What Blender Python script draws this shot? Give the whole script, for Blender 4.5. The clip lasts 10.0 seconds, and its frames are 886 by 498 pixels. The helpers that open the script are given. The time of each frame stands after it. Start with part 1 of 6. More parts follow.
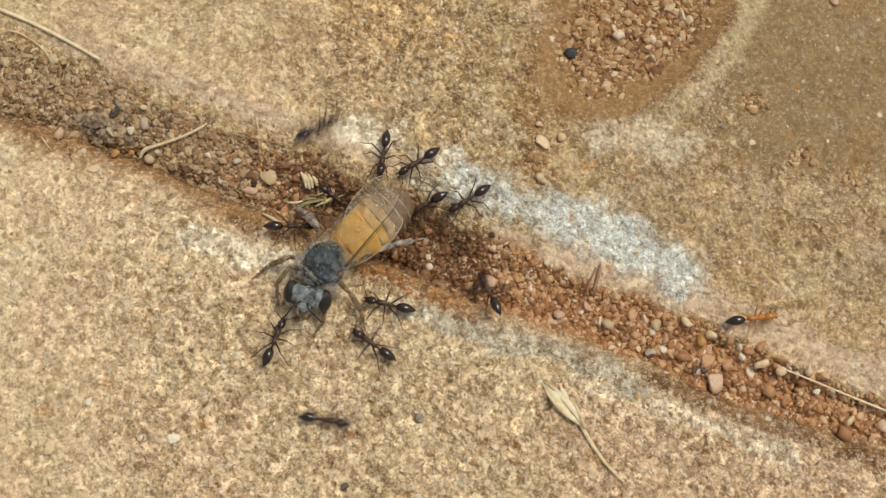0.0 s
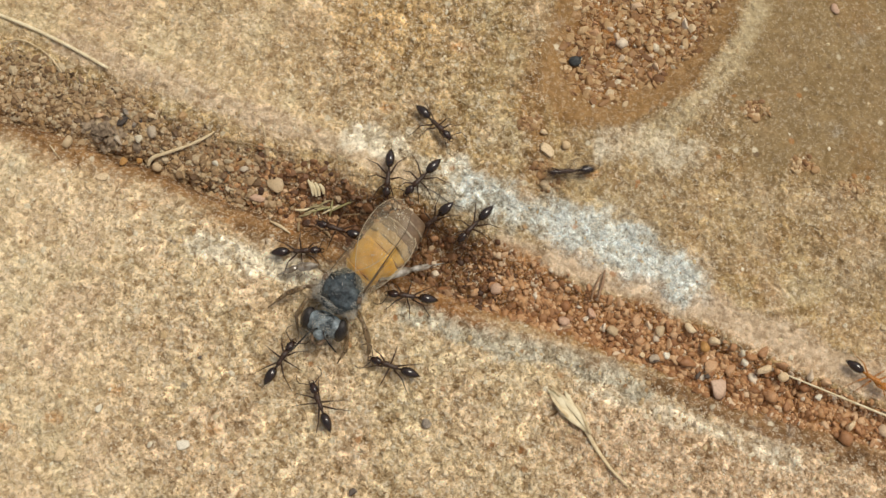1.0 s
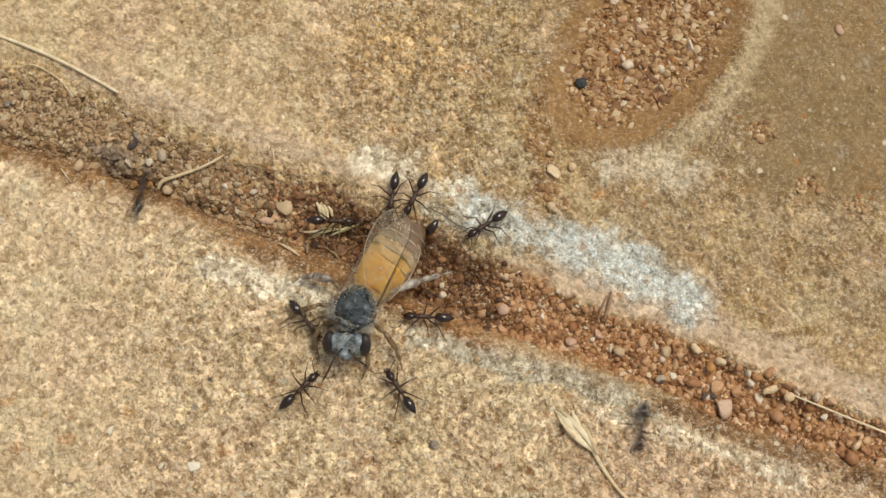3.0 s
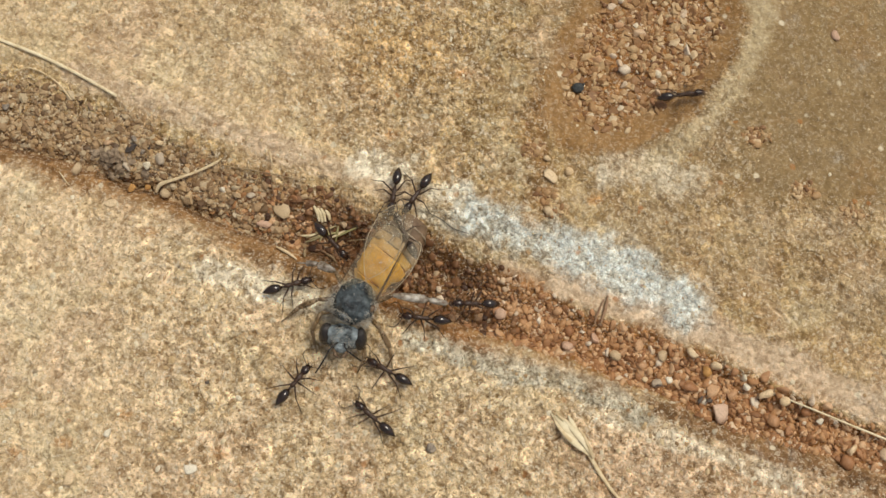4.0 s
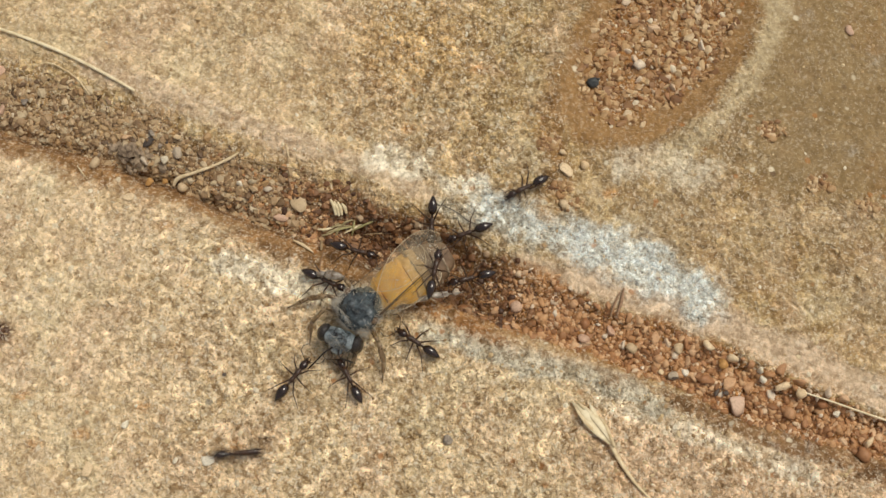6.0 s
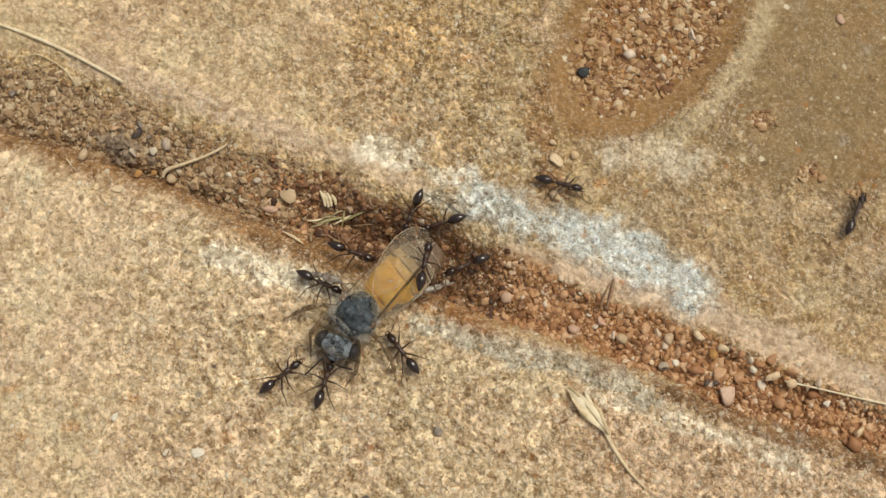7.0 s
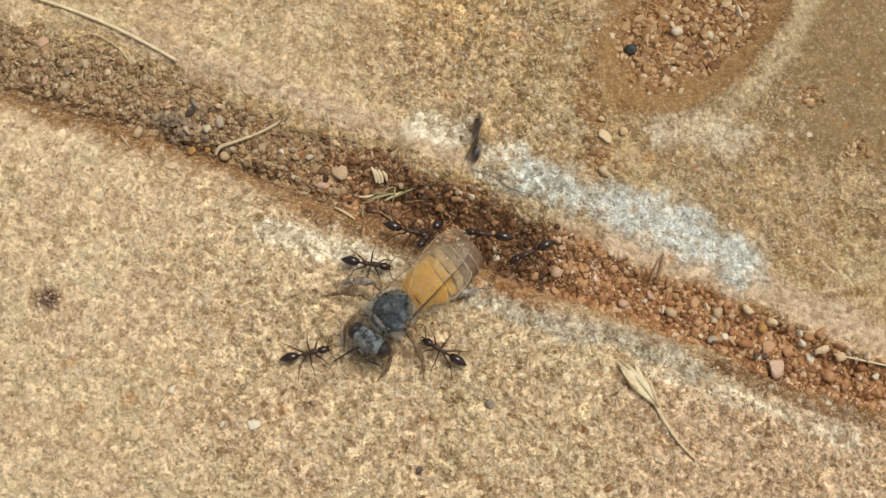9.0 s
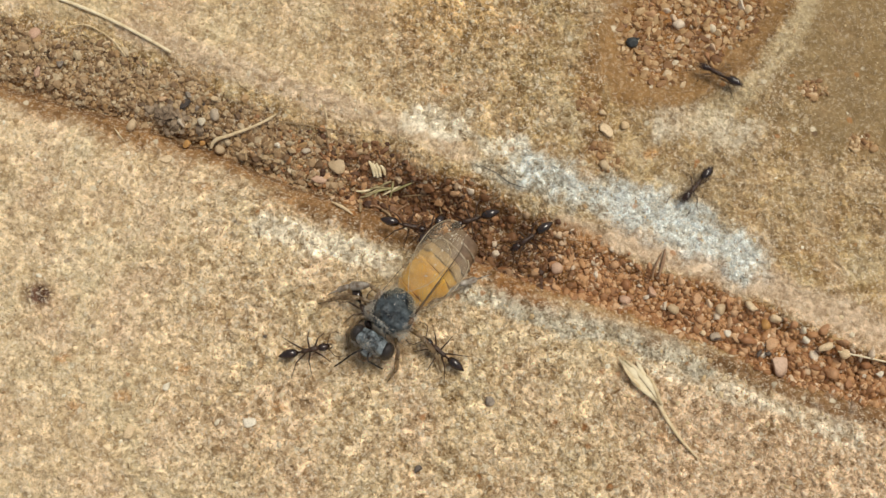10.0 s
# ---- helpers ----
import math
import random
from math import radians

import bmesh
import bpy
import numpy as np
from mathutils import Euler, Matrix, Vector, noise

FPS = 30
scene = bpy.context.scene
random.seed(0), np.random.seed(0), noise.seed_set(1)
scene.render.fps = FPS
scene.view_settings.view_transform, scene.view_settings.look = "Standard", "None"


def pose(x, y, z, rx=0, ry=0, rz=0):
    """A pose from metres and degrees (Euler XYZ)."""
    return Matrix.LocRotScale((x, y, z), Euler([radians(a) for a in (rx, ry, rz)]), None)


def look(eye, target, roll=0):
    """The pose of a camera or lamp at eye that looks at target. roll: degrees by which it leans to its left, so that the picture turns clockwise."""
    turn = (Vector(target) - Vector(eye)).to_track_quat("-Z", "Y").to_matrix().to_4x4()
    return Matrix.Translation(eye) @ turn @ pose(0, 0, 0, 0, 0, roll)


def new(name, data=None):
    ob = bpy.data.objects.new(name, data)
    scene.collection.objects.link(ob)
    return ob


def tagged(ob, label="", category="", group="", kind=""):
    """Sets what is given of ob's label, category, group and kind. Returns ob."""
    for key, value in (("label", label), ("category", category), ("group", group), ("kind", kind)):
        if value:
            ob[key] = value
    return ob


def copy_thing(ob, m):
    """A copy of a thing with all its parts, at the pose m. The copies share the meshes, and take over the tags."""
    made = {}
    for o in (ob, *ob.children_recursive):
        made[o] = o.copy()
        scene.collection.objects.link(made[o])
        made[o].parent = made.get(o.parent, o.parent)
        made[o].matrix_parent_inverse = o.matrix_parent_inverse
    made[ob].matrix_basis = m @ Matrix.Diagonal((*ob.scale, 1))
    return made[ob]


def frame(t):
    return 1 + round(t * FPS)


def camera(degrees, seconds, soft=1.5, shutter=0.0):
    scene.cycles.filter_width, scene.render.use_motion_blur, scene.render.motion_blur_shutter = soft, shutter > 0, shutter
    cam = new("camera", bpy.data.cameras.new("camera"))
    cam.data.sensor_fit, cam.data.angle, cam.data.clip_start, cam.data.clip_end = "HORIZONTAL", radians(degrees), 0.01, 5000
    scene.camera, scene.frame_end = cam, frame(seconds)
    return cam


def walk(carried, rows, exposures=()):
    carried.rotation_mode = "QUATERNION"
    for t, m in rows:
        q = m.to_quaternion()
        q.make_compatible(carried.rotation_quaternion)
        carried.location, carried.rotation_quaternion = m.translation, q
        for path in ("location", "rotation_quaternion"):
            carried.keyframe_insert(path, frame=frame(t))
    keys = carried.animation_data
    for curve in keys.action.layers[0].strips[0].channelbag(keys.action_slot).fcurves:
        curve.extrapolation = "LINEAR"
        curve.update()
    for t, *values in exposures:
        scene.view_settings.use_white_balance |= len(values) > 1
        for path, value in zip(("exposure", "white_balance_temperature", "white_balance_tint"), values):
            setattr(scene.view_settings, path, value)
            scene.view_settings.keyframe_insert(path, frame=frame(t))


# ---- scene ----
MM = 0.001

# the camera, held by hand over the stone
cam = camera(40.0, 10.0, soft=1.45, shutter=0.45)
walk(cam, [
    (0, pose(-0.001850, -0.018635, 0.071797, 14.207, -1.713, -0.213)),
    (0.5, pose(-0.002333, -0.018244, 0.071769, 14.032, -1.959, -0.249)),
    (1, pose(-0.002666, -0.018046, 0.072649, 13.953, -2.016, -0.346)),
    (1.5, pose(-0.002662, -0.017829, 0.072419, 13.943, -2.004, -0.208)),
    (2, pose(-0.002533, -0.017758, 0.072874, 14.270, -1.799, -0.271)),
    (2.5, pose(-0.002434, -0.017864, 0.072222, 14.453, -2.146, -0.291)),
    (3, pose(-0.002659, -0.017110, 0.073549, 14.122, -1.602, -0.443)),
    (4.5, pose(-0.002595, -0.017511, 0.073715, 14.651, -1.846, -0.260)),
    (5, pose(-0.002655, -0.018099, 0.073199, 14.898, -1.914, -0.247)),
    (5.5, pose(-0.002941, -0.017978, 0.074182, 14.666, -1.336, -0.266)),
    (5.7, pose(-0.003274, -0.018664, 0.073580, 15.111, -1.364, -0.276)),
    (6.8, pose(-0.002899, -0.018580, 0.073540, 14.732, -1.613, -0.417)),
    (7, pose(-0.002787, -0.018414, 0.073475, 14.519, -1.527, -0.500)),
    (7.5, pose(-0.002907, -0.018690, 0.073057, 14.375, -1.786, -0.463)),
    (8, pose(-0.003317, -0.018839, 0.073618, 14.201, -1.665, -0.407)),
    (8.5, pose(-0.003337, -0.018812, 0.073217, 14.067, -1.730, -0.324)),
    (8.7, pose(-0.003637, -0.018812, 0.073217, 14.067, -1.730, -0.324)),
    (8.8, pose(-0.006192, -0.018524, 0.074556, 13.610, -1.471, -0.246)),
    (9, pose(-0.004822, -0.019573, 0.074017, 14.095, -0.648, -0.386)),
    (9.5, pose(-0.005361, -0.019553, 0.073489, 14.134, -1.088, -0.467)),
    (10, pose(-0.005404, -0.019553, 0.072802, 14.084, -1.159, -0.413)),
])

# light: a bright overcast sky, clearest high up a little beyond the pit
world = bpy.data.worlds.new("sky")
world.use_nodes = True
scene.world = world
wn = world.node_tree
sky = wn.nodes.new("ShaderNodeTexSky")
sky.sky_type, sky.sun_disc = "NISHITA", False
sky.sun_elevation, sky.sun_rotation = radians(66), radians(56)
sky.air_density, sky.dust_density = 1.0, 3.0
wn.nodes["Background"].inputs[1].default_value = 0.10
veil = wn.nodes.new("ShaderNodeHueSaturation")  # thin white cloud over the blue
veil.inputs["Saturation"].default_value = 0.30
wn.links.new(sky.outputs[0], veil.inputs["Color"])
wn.links.new(veil.outputs[0], wn.nodes["Background"].inputs[0])
sun = new("sun", bpy.data.lights.new("sun", "SUN"))
sun.data.energy, sun.data.angle, sun.data.color = 1.95, radians(24), (1.0, 0.935, 0.77)
sun.matrix_world = look((0.33, 0.22, 0.92), (0, 0, 0))
scene.view_settings.exposure = 0.0

# ---- small tools ----
def node_mat(name):
    m = bpy.data.materials.new(name)
    m.use_nodes = True
    nt = m.node_tree
    return m, nt, nt.nodes["Principled BSDF"]


def add(nt, kind, **values):
    n = nt.nodes.new(kind)
    for key, v in values.items():
        n.inputs[key].default_value = v
    return n


def mixc(nt, fac, a, b, mode="MIX"):
    """Mix of two colours; each of the three is a socket or a value."""
    n = nt.nodes.new("ShaderNodeMix")
    n.data_type, n.blend_type = "RGBA", mode
    for i, v in ((0, fac), (6, a), (7, b)):
        if isinstance(v, bpy.types.NodeSocket):
            nt.links.new(v, n.inputs[i])
        elif isinstance(v, (int, float)):
            n.inputs[i].default_value = v
        else:
            n.inputs[i].default_value = (*v, 1)
    return n.outputs[2]


def ramp(nt, fac, stops, smooth=False):
    n = nt.nodes.new("ShaderNodeValToRGB")
    n.color_ramp.interpolation = "EASE" if smooth else "LINEAR"
    e = n.color_ramp.elements
    while len(e) < len(stops):
        e.new(0.5)
    for el, (pos, col) in zip(e, stops):
        el.position = pos
        el.color = (*col, 1) if not isinstance(col, (int, float)) else (col, col, col, 1)
    nt.links.new(fac, n.inputs[0])
    return n.outputs[0]


def mm_coords(nt):
    """Object coordinates in millimetres."""
    tc = nt.nodes.new("ShaderNodeTexCoord")
    mp = nt.nodes.new("ShaderNodeMapping")
    mp.inputs["Scale"].default_value = (1000, 1000, 1000)
    nt.links.new(tc.outputs["Object"], mp.inputs[0])
    return mp.outputs[0]


def noise_tex(nt, vec, scale, detail=4.0, rough=0.6, out=0, warp=0.0):
    n = add(nt, "ShaderNodeTexNoise", Scale=scale, Detail=detail, Roughness=rough, Distortion=warp)
    nt.links.new(vec, n.inputs["Vector"])
    return n.outputs[out]


def cells(nt, vec, scale, out="Color"):
    n = add(nt, "ShaderNodeTexVoronoi", Scale=scale)
    nt.links.new(vec, n.inputs["Vector"])
    return n.outputs[out]


def math_node(nt, op, a, b=0.0):
    n = nt.nodes.new("ShaderNodeMath")
    n.operation = op
    for i, v in enumerate((a, b)):
        if isinstance(v, bpy.types.NodeSocket):
            nt.links.new(v, n.inputs[i])
        else:
            n.inputs[i].default_value = v
    return n.outputs[0]


def bump(nt, height, metres, strength, bsdf, after=None):
    n = add(nt, "ShaderNodeBump", Strength=strength, Distance=metres)
    nt.links.new(height, n.inputs["Height"])
    if after is not None:
        nt.links.new(after, n.inputs["Normal"])
    if bsdf is not None:
        nt.links.new(n.outputs[0], bsdf.inputs["Normal"])
    return n.outputs[0]


def mask_of(nt, name):
    n = nt.nodes.new("ShaderNodeAttribute")
    n.attribute_name = name
    return n.outputs["Fac"]


# ---- the lie of the stone, in millimetres ----
rng = np.random.default_rng(7)
LATTICE = rng.random((256, 256))


def vnoise(x, y, size, shift=0.0):
    """Smooth value noise from 0 to 1 with lumps of that size."""
    x, y = np.asarray(x, float) / size + shift * 17.3 + 100, np.asarray(y, float) / size + shift * 9.7 + 100
    i, j = np.floor(x).astype(int), np.floor(y).astype(int)
    u, v = x - i, y - j
    u, v = u * u * (3 - 2 * u), v * v * (3 - 2 * v)
    a, b = LATTICE[i % 256, j % 256], LATTICE[(i + 1) % 256, j % 256]
    c, d = LATTICE[i % 256, (j + 1) % 256], LATTICE[(i + 1) % 256, (j + 1) % 256]
    return (a * (1 - u) + b * u) * (1 - v) + (c * (1 - u) + d * u) * v


def fbm(x, y, size, shift=0.0, octaves=4):
    total, gain, norm = 0.0, 1.0, 0.0
    for k in range(octaves):
        total = total + gain * vnoise(x, y, size / 2**k, shift + k)
        norm += gain
        gain *= 0.55
    return total / norm


def step(a, b, v):
    t = np.clip((v - a) / (b - a), 0, 1)
    return t * t * (3 - 2 * t)


def low_edge(x):
    """The near lip of the joint between the two slabs."""
    xs = (-60, -27.6, -22.2, -18.7, -13.4, -9.9, -6.4, -2.9, -0.2, 4, 7.4, 12.5, 15.1, 17.5, 20.8, 26.5, 60)
    ys = (17, 7.8, 6.1, 4.7, 2.5, 1.3, 0.0, -1.7, -3.0, -4.5, -5.4, -7.3, -8.7, -9.9, -10.9, -12.4, -22)
    return np.interp(x, xs, ys)


def high_edge(x):
    """The far lip of the joint."""
    xs = (-60, -28, -24.4, -20.7, -17.1, -14.6, -10.7, -7.9, -4.7, -1.2, 2.3, 5.8, 9.2, 12.6, 16, 19.4, 22.8, 26.7, 60)
    ys = (22, 13, 12.1, 10.6, 8.6, 7.8, 6.4, 5.6, 4.0, 2.6, 0.9, -0.5, -2.4, -3.7, -4.9, -6.7, -7.9, -9.6, -19)
    return np.interp(x, xs, ys)


def pit_field(x, y):
    """Below 1 inside the pebbly pit, which is a tilted oval with an uneven rim."""
    a = radians(52)
    u, v = x - 13.2, y - 15.6
    p, q = u * math.cos(a) + v * math.sin(a), -u * math.sin(a) + v * math.cos(a)
    return np.sqrt((p / 8.0) ** 2 + (q / 4.5) ** 2) + 0.22 * (fbm(x, y, 4.0, 3) - 0.5)


def joint_share(x, y):
    """0 at the near lip of the joint, 1 at its far lip, and the distance from the near lip."""
    wob = 0.5 * (fbm(x, y, 2.5, 1) - 0.5)
    lo, hi = low_edge(x) + wob, high_edge(x) + 1.4 * (fbm(x, y, 3.0, 2) - 0.5)
    d = y - lo
    return d / np.maximum(hi - lo, 0.8), d


def height(x, y):
    """Height of the stone in millimetres."""
    x, y = np.asarray(x, float), np.asarray(y, float)
    u, d = joint_share(x, y)
    near = np.exp(-((x / 45) ** 4) - (y / 45) ** 4)
    z = 0.55 * (fbm(x, y, 14, 5) - 0.5) + 0.35 * (fbm(x, y, 3.0, 6) - 0.5) + 0.22 * (fbm(x, y, 0.8, 8, 3) - 0.5)
    # joint: a steep near wall, a floor of sand, a long far slope
    right = step(-4, 2, x)
    floor_left = -1.8 + 1.8 * np.clip(u, 0, 1.25) ** 0.8
    floor_right = -1.25 + 0.55 * step(0.05, 0.4, u) + 0.7 * step(0.6, 1.1, u)
    inside = floor_left * (1 - right) + floor_right * right
    lip = 0.5 + 0.25 * fbm(x, y, 5, 9)
    cut = np.where(d < 0, -lip * np.exp(np.minimum(d, 0) / 1.0), -lip + (inside + lip) * step(0, 1.15, d))
    cut = np.where(u > 1.0, np.minimum(cut, 0) * np.clip(1 - (u - 1) * 2, 0, 1), cut)
    z = z + np.minimum(cut, 0.05)
    z = z - 1.7 * np.exp(-(((x + 5.6) / 3.0) ** 2) - ((y - 2.2 + 0.37 * (x + 5.6)) / 1.1) ** 2)
    # a crack along the foot of the near wall
    z = z - (0.25 + 1.2 * step(0.35, 0.7, fbm(x, y, 2.2, 33))) * np.exp(-(((d - 1.1) / 0.34) ** 2)) * step(3, -4, x) * (0.35 + 0.65 * step(-24, -13, x))
    z = z - 0.9 * step(0.0, 0.3, u) * step(1.0, 0.6, u) * np.exp(-(((x + 0.5) / 4.0) ** 4))
    # the pit
    z = z - 1.0 * step(1.25, 0.55, pit_field(x, y))
    # rise of the far slab beside the joint
    z = z + 0.45 * np.exp(-(((u - 1.35) / 0.3) ** 2)) * step(4, -6, x) * near
    return z


def crumbs(x, y, size, shift):
    """Packed crumbs of about that size: a dome from 0 to 1 over each, and a number of its own from 0 to 1."""
    x, y = np.asarray(x, float) / size + 500.0, np.asarray(y, float) / size + 500.0
    i, j = np.floor(x).astype(int), np.floor(y).astype(int)
    best, own = np.full(x.shape, 9.0), np.zeros(x.shape)
    for a in (-1, 0, 1):
        for b in (-1, 0, 1):
            p, q = (i + a + 31 * shift) % 256, (j + b + 57 * shift) % 256
            ox, oy, r = LATTICE[p, q], LATTICE[(p + 91) % 256, (q + 13) % 256], LATTICE[(p + 47) % 256, (q + 171) % 256]
            d = np.hypot(x - i - a - ox, y - j - b - oy) / (0.75 + 0.5 * r)
            nearer = d < best
            best, own = np.where(nearer, d, best), np.where(nearer, LATTICE[(p + 139) % 256, (q + 77) % 256], own)
    return np.sqrt(np.clip(1 - (best / 0.85) ** 2, 0, 1)), own


def relief(x, y, silt):
    """The crumbly skin of the stone, in millimetres, flattened where silt lies, and the tints of its crumbs."""
    wx, wy = x + 0.25 * (fbm(x, y, 0.7, 41, 2) - 0.5), y + 0.25 * (fbm(x, y, 0.7, 44, 2) - 0.5)
    big, own = crumbs(wx, wy, 0.46, 1)
    small, own2 = crumbs(wx, wy, 0.215, 2)
    bare = 0.65 + 0.35 * step(0.36, 0.56, fbm(x, y, 1.8, 47, 3))
    z = bare * (0.2 * big * (0.3 + 0.7 * own) + 0.19 * small * (0.35 + 0.65 * own2)) - 0.16 * step(0.62, 0.8, fbm(x, y, 0.9, 51, 3)) - 0.16
    return z * (1 - 0.75 * silt), own, own2


def ground_at(x, y):
    return float(height(np.array([x]), np.array([y]))[0])


def strip(x, y, pts, width):
    """Nearness (1 to 0) to a broken line of points."""
    best = np.full(np.shape(x), 1e9)
    for (ax, ay), (bx, by) in zip(pts, pts[1:]):
        t = np.clip(((x - ax) * (bx - ax) + (y - ay) * (by - ay)) / ((bx - ax) ** 2 + (by - ay) ** 2), 0, 1)
        best = np.minimum(best, np.hypot(x - ax - t * (bx - ax), y - ay - t * (by - ay)))
    return np.clip(1 - best / width, 0, 1)


ORANGE_SPOTS = ((-19.4, -8.7), (-25.75, -10.9), (-22.9, -10.3), (-13.7, -11.0), (-26.6, -8.05), (-18.7, 2.7), (9.05, -12.9), (-3.4, 9.2), (1.0, 13.4), (9.4, 4.9))
CLUSTERS = ((6.3, 5.2), (22.9, 5.6), (25.8, 4.0), (20.0, 9.2), (6.7, 4.3), (5.5, 8.2))


def stain_shade_masks(x, y):
    """Stains and crusts on the stone, and shade painted in as umber, each from 0 to 1."""
    u, d = joint_share(x, y)
    n1, n2, n3 = fbm(x, y, 6, 21), fbm(x, y, 2.2, 22), fbm(x, y, 0.7, 23, 3)
    right = step(-6, 0, x)
    white = step(0.05, 0.95, strip(x, y, ((-1.0, 4.4), (5.2, 2.7), (9.5, 1.2), (11.5, -0.1), (14.8, -1.6)), 2.9) + 0.9 * (n2 - 0.5) + 0.4 * (n3 - 0.5) - 0.08)
    white = white * step(-2.0, 4.5, x + 4 * (n2 - 0.5))
    pale = step(0.35, 0.9, strip(x, y, ((-5.5, 7.6), (-2.5, 6.4), (0.8, 4.7)), 2.9) + 0.9 * (n2 - 0.5) + 0.5 * (n3 - 0.5) - 0.1)
    pale = np.maximum(pale, 0.5 * step(0.25, 0.9, strip(x, y, ((10.8, 6.9), (16.2, 6.3)), 2.6) + 0.9 * (n2 - 0.5) + 0.6 * (n3 - 0.5)))
    pale = np.maximum(pale, step(0.35, 0.85, strip(x, y, ((-15, 0.2), (-10.5, -0.9), (-7, -2.2)), 2.3) + 0.8 * (n2 - 0.5)))
    pale = np.maximum(pale, 0.6 * step(0.35, 0.85, strip(x, y, ((8.5, -8.2), (12.8, -10.2), (16.6, -11.2), (20.6, -12.8)), 1.5) + 0.9 * (n2 - 0.5)))
    grey = step(0.25, 0.8, strip(x, y, ((-2.2, -4.0), (1.6, -5.0), (5, -6.3), (9.8, -7.3), (12, -8.8)), 1.7) + 0.8 * (n2 - 0.5))
    grey = np.maximum(grey, 0.8 * step(0.2, 0.8, strip(x, y, ((-1.6, 4.0), (0.4, 3.3), (3.4, 2.6)), 1.5) + 0.8 * (n2 - 0.5)))
    olive = step(17.2, 20.5, x + 3.0 * (n1 - 0.5) + 1.2 * (n2 - 0.5)) * step(3.0, 6.0, y + 3 * (n1 - 0.5))
    olive = np.maximum(olive, 0.55 * step(0.5, 0.75, n1 + 0.15) * step(2, 6, y) * step(2, 8, x))
    pit = pit_field(x, y)
    rust = step(-0.05, 0.12, u) * step(1.15, 0.8, u + 0.3 * (n2 - 0.5)) * (0.3 + 0.7 * step(-14, -5, x))
    rust = np.maximum(rust, step(0.95, 0.75, pit))
    for cx, cy in CLUSTERS:
        rust = np.maximum(rust, 0.45 * np.exp(-(((x - cx) / 1.3) ** 2) - ((y - cy) / 0.9) ** 2))
    lip_left = np.exp(-((d - 0.1) / 1.1) ** 2) * step(-2.2, 0.2, d) * (0.95 + 1.8 * (n2 - 0.4) + 0.8 * (n1 - 0.5))
    sienna = np.clip((0.95 - 0.3 * right) * step(-2.6, 0.9, d + 2.2 * (n2 - 0.5) + 1.6 * (n1 - 0.5)) * step(1.7, 0.9, d), 0, 1)
    sienna = np.maximum(sienna, np.clip(step(-2.4, -0.3, d + 1.6 * (n2 - 0.5)) * step(1.7, 0.9, d) * np.exp(-(((x + 8.5) / 7.5) ** 4)), 0, 1))
    rust = np.maximum(rust, 0.8 * np.clip(lip_left, 0, 1) * step(0.2, 0.9, d) * (0.95 - 0.25 * right))
    rust = np.maximum(rust, 0.9 * np.exp(-((d + 0.3) / 1.2) ** 2) * np.exp(-(((x + 1) / 4.5) ** 4)) * np.clip(1 + 1.2 * (n2 - 0.5), 0, 1))
    mud = step(1.3, 1.05, pit + 0.25 * (n2 - 0.5)) * step(0.6, 0.9, pit)
    mud = np.maximum(mud, 0.8 * step(0.1, 0.8, strip(x, y, ((6.8, 13), (5.6, 9), (6.2, 6.4), (5.4, 4.6)), 2.0) + 0.7 * (n2 - 0.5)))
    mud = np.maximum(mud, 0.4 * step(0.45, 0.62, fbm(x, y, 4.0, 31)) * step(1.3, 2.0, u))
    # brown dirt of the joint, deepened at its foot to paint in shade
    umber = step(0.02, 0.14, u) * step(1.2, 0.7, u + 0.5 * (n2 - 0.5)) * (1 - right) * np.clip(0.45 + 1.6 * (n2 - 0.4) + 0.7 * step(0.5, 0.15, u), 0, 1)
    # shade in the joint to the right of the bee, painted as umber
    umber = np.maximum(umber, 0.8 * step(0.0, 0.15, u) * step(1.1, 0.8, u) * np.exp(-(((x + 0.5) / 4.5) ** 4)))
    umber = np.maximum(umber, np.exp(-(((x + 5.8) / 3.2) ** 2) - ((y - 2.4 + 0.37 * (x + 5.6)) / 1.3) ** 2))
    rim = np.exp(-(((pit - 1.36) / 0.19) ** 2)) * step(9, 15, x)
    pink = step(2, 12, x) * step(-5, -9, y + 0.2 * x) + step(1.0, 1.15, u) * step(2.0, 1.35, u) * step(4, 9, x)
    silt = np.maximum(olive, step(1.3, 1.05, pit) * step(0.6, 0.9, pit))
    silt = np.maximum(silt, 0.6 * step(1.0, 1.2, u) * step(2.2, 1.5, u) * step(-16, -22, -np.abs(x)))
    silt = np.maximum(silt, 0.45 * step(1.15, 1.6, u) * step(0, 8, x))
    silt = np.maximum(silt, 0.5 * step(-2, -12, x + 4 * (n1 - 0.5)) * step(0.95, 1.25, u))
    silt = np.maximum(silt, 0.6 * np.clip(lip_left, 0, 1))
    silt = np.maximum(silt, 0.45 * step(-14, -24, x) * step(0.0, -0.5, d))
    silt = np.maximum(silt, 0.4 * step(5, 10, x) * step(-3, 1, y + 0.36 * (x - 16)))
    nearslab = np.maximum(step(0.2, -0.6, d), 0.6 * step(4, -8, x + 3 * (n1 - 0.5)) * step(1.0, 1.3, u))
    peach = step(0.15, 0.8, strip(x, y, ((4.0, 0.2), (10.1, -1.6), (17.0, -4.1), (22.1, -6.2), (29, -9.2)), 2.2) + 0.5 * (n2 - 0.5) + 0.5 * (n1 - 0.5))
    peach = np.maximum(peach, 0.8 * step(0.2, 0.8, strip(x, y, ((-24, 13.2), (-14, 9.4), (-6, 6.6), (-2, 4.6)), 1.6) + 0.6 * (n2 - 0.5)))
    peach = peach * (1 - np.clip(1.3 * white, 0, 1))
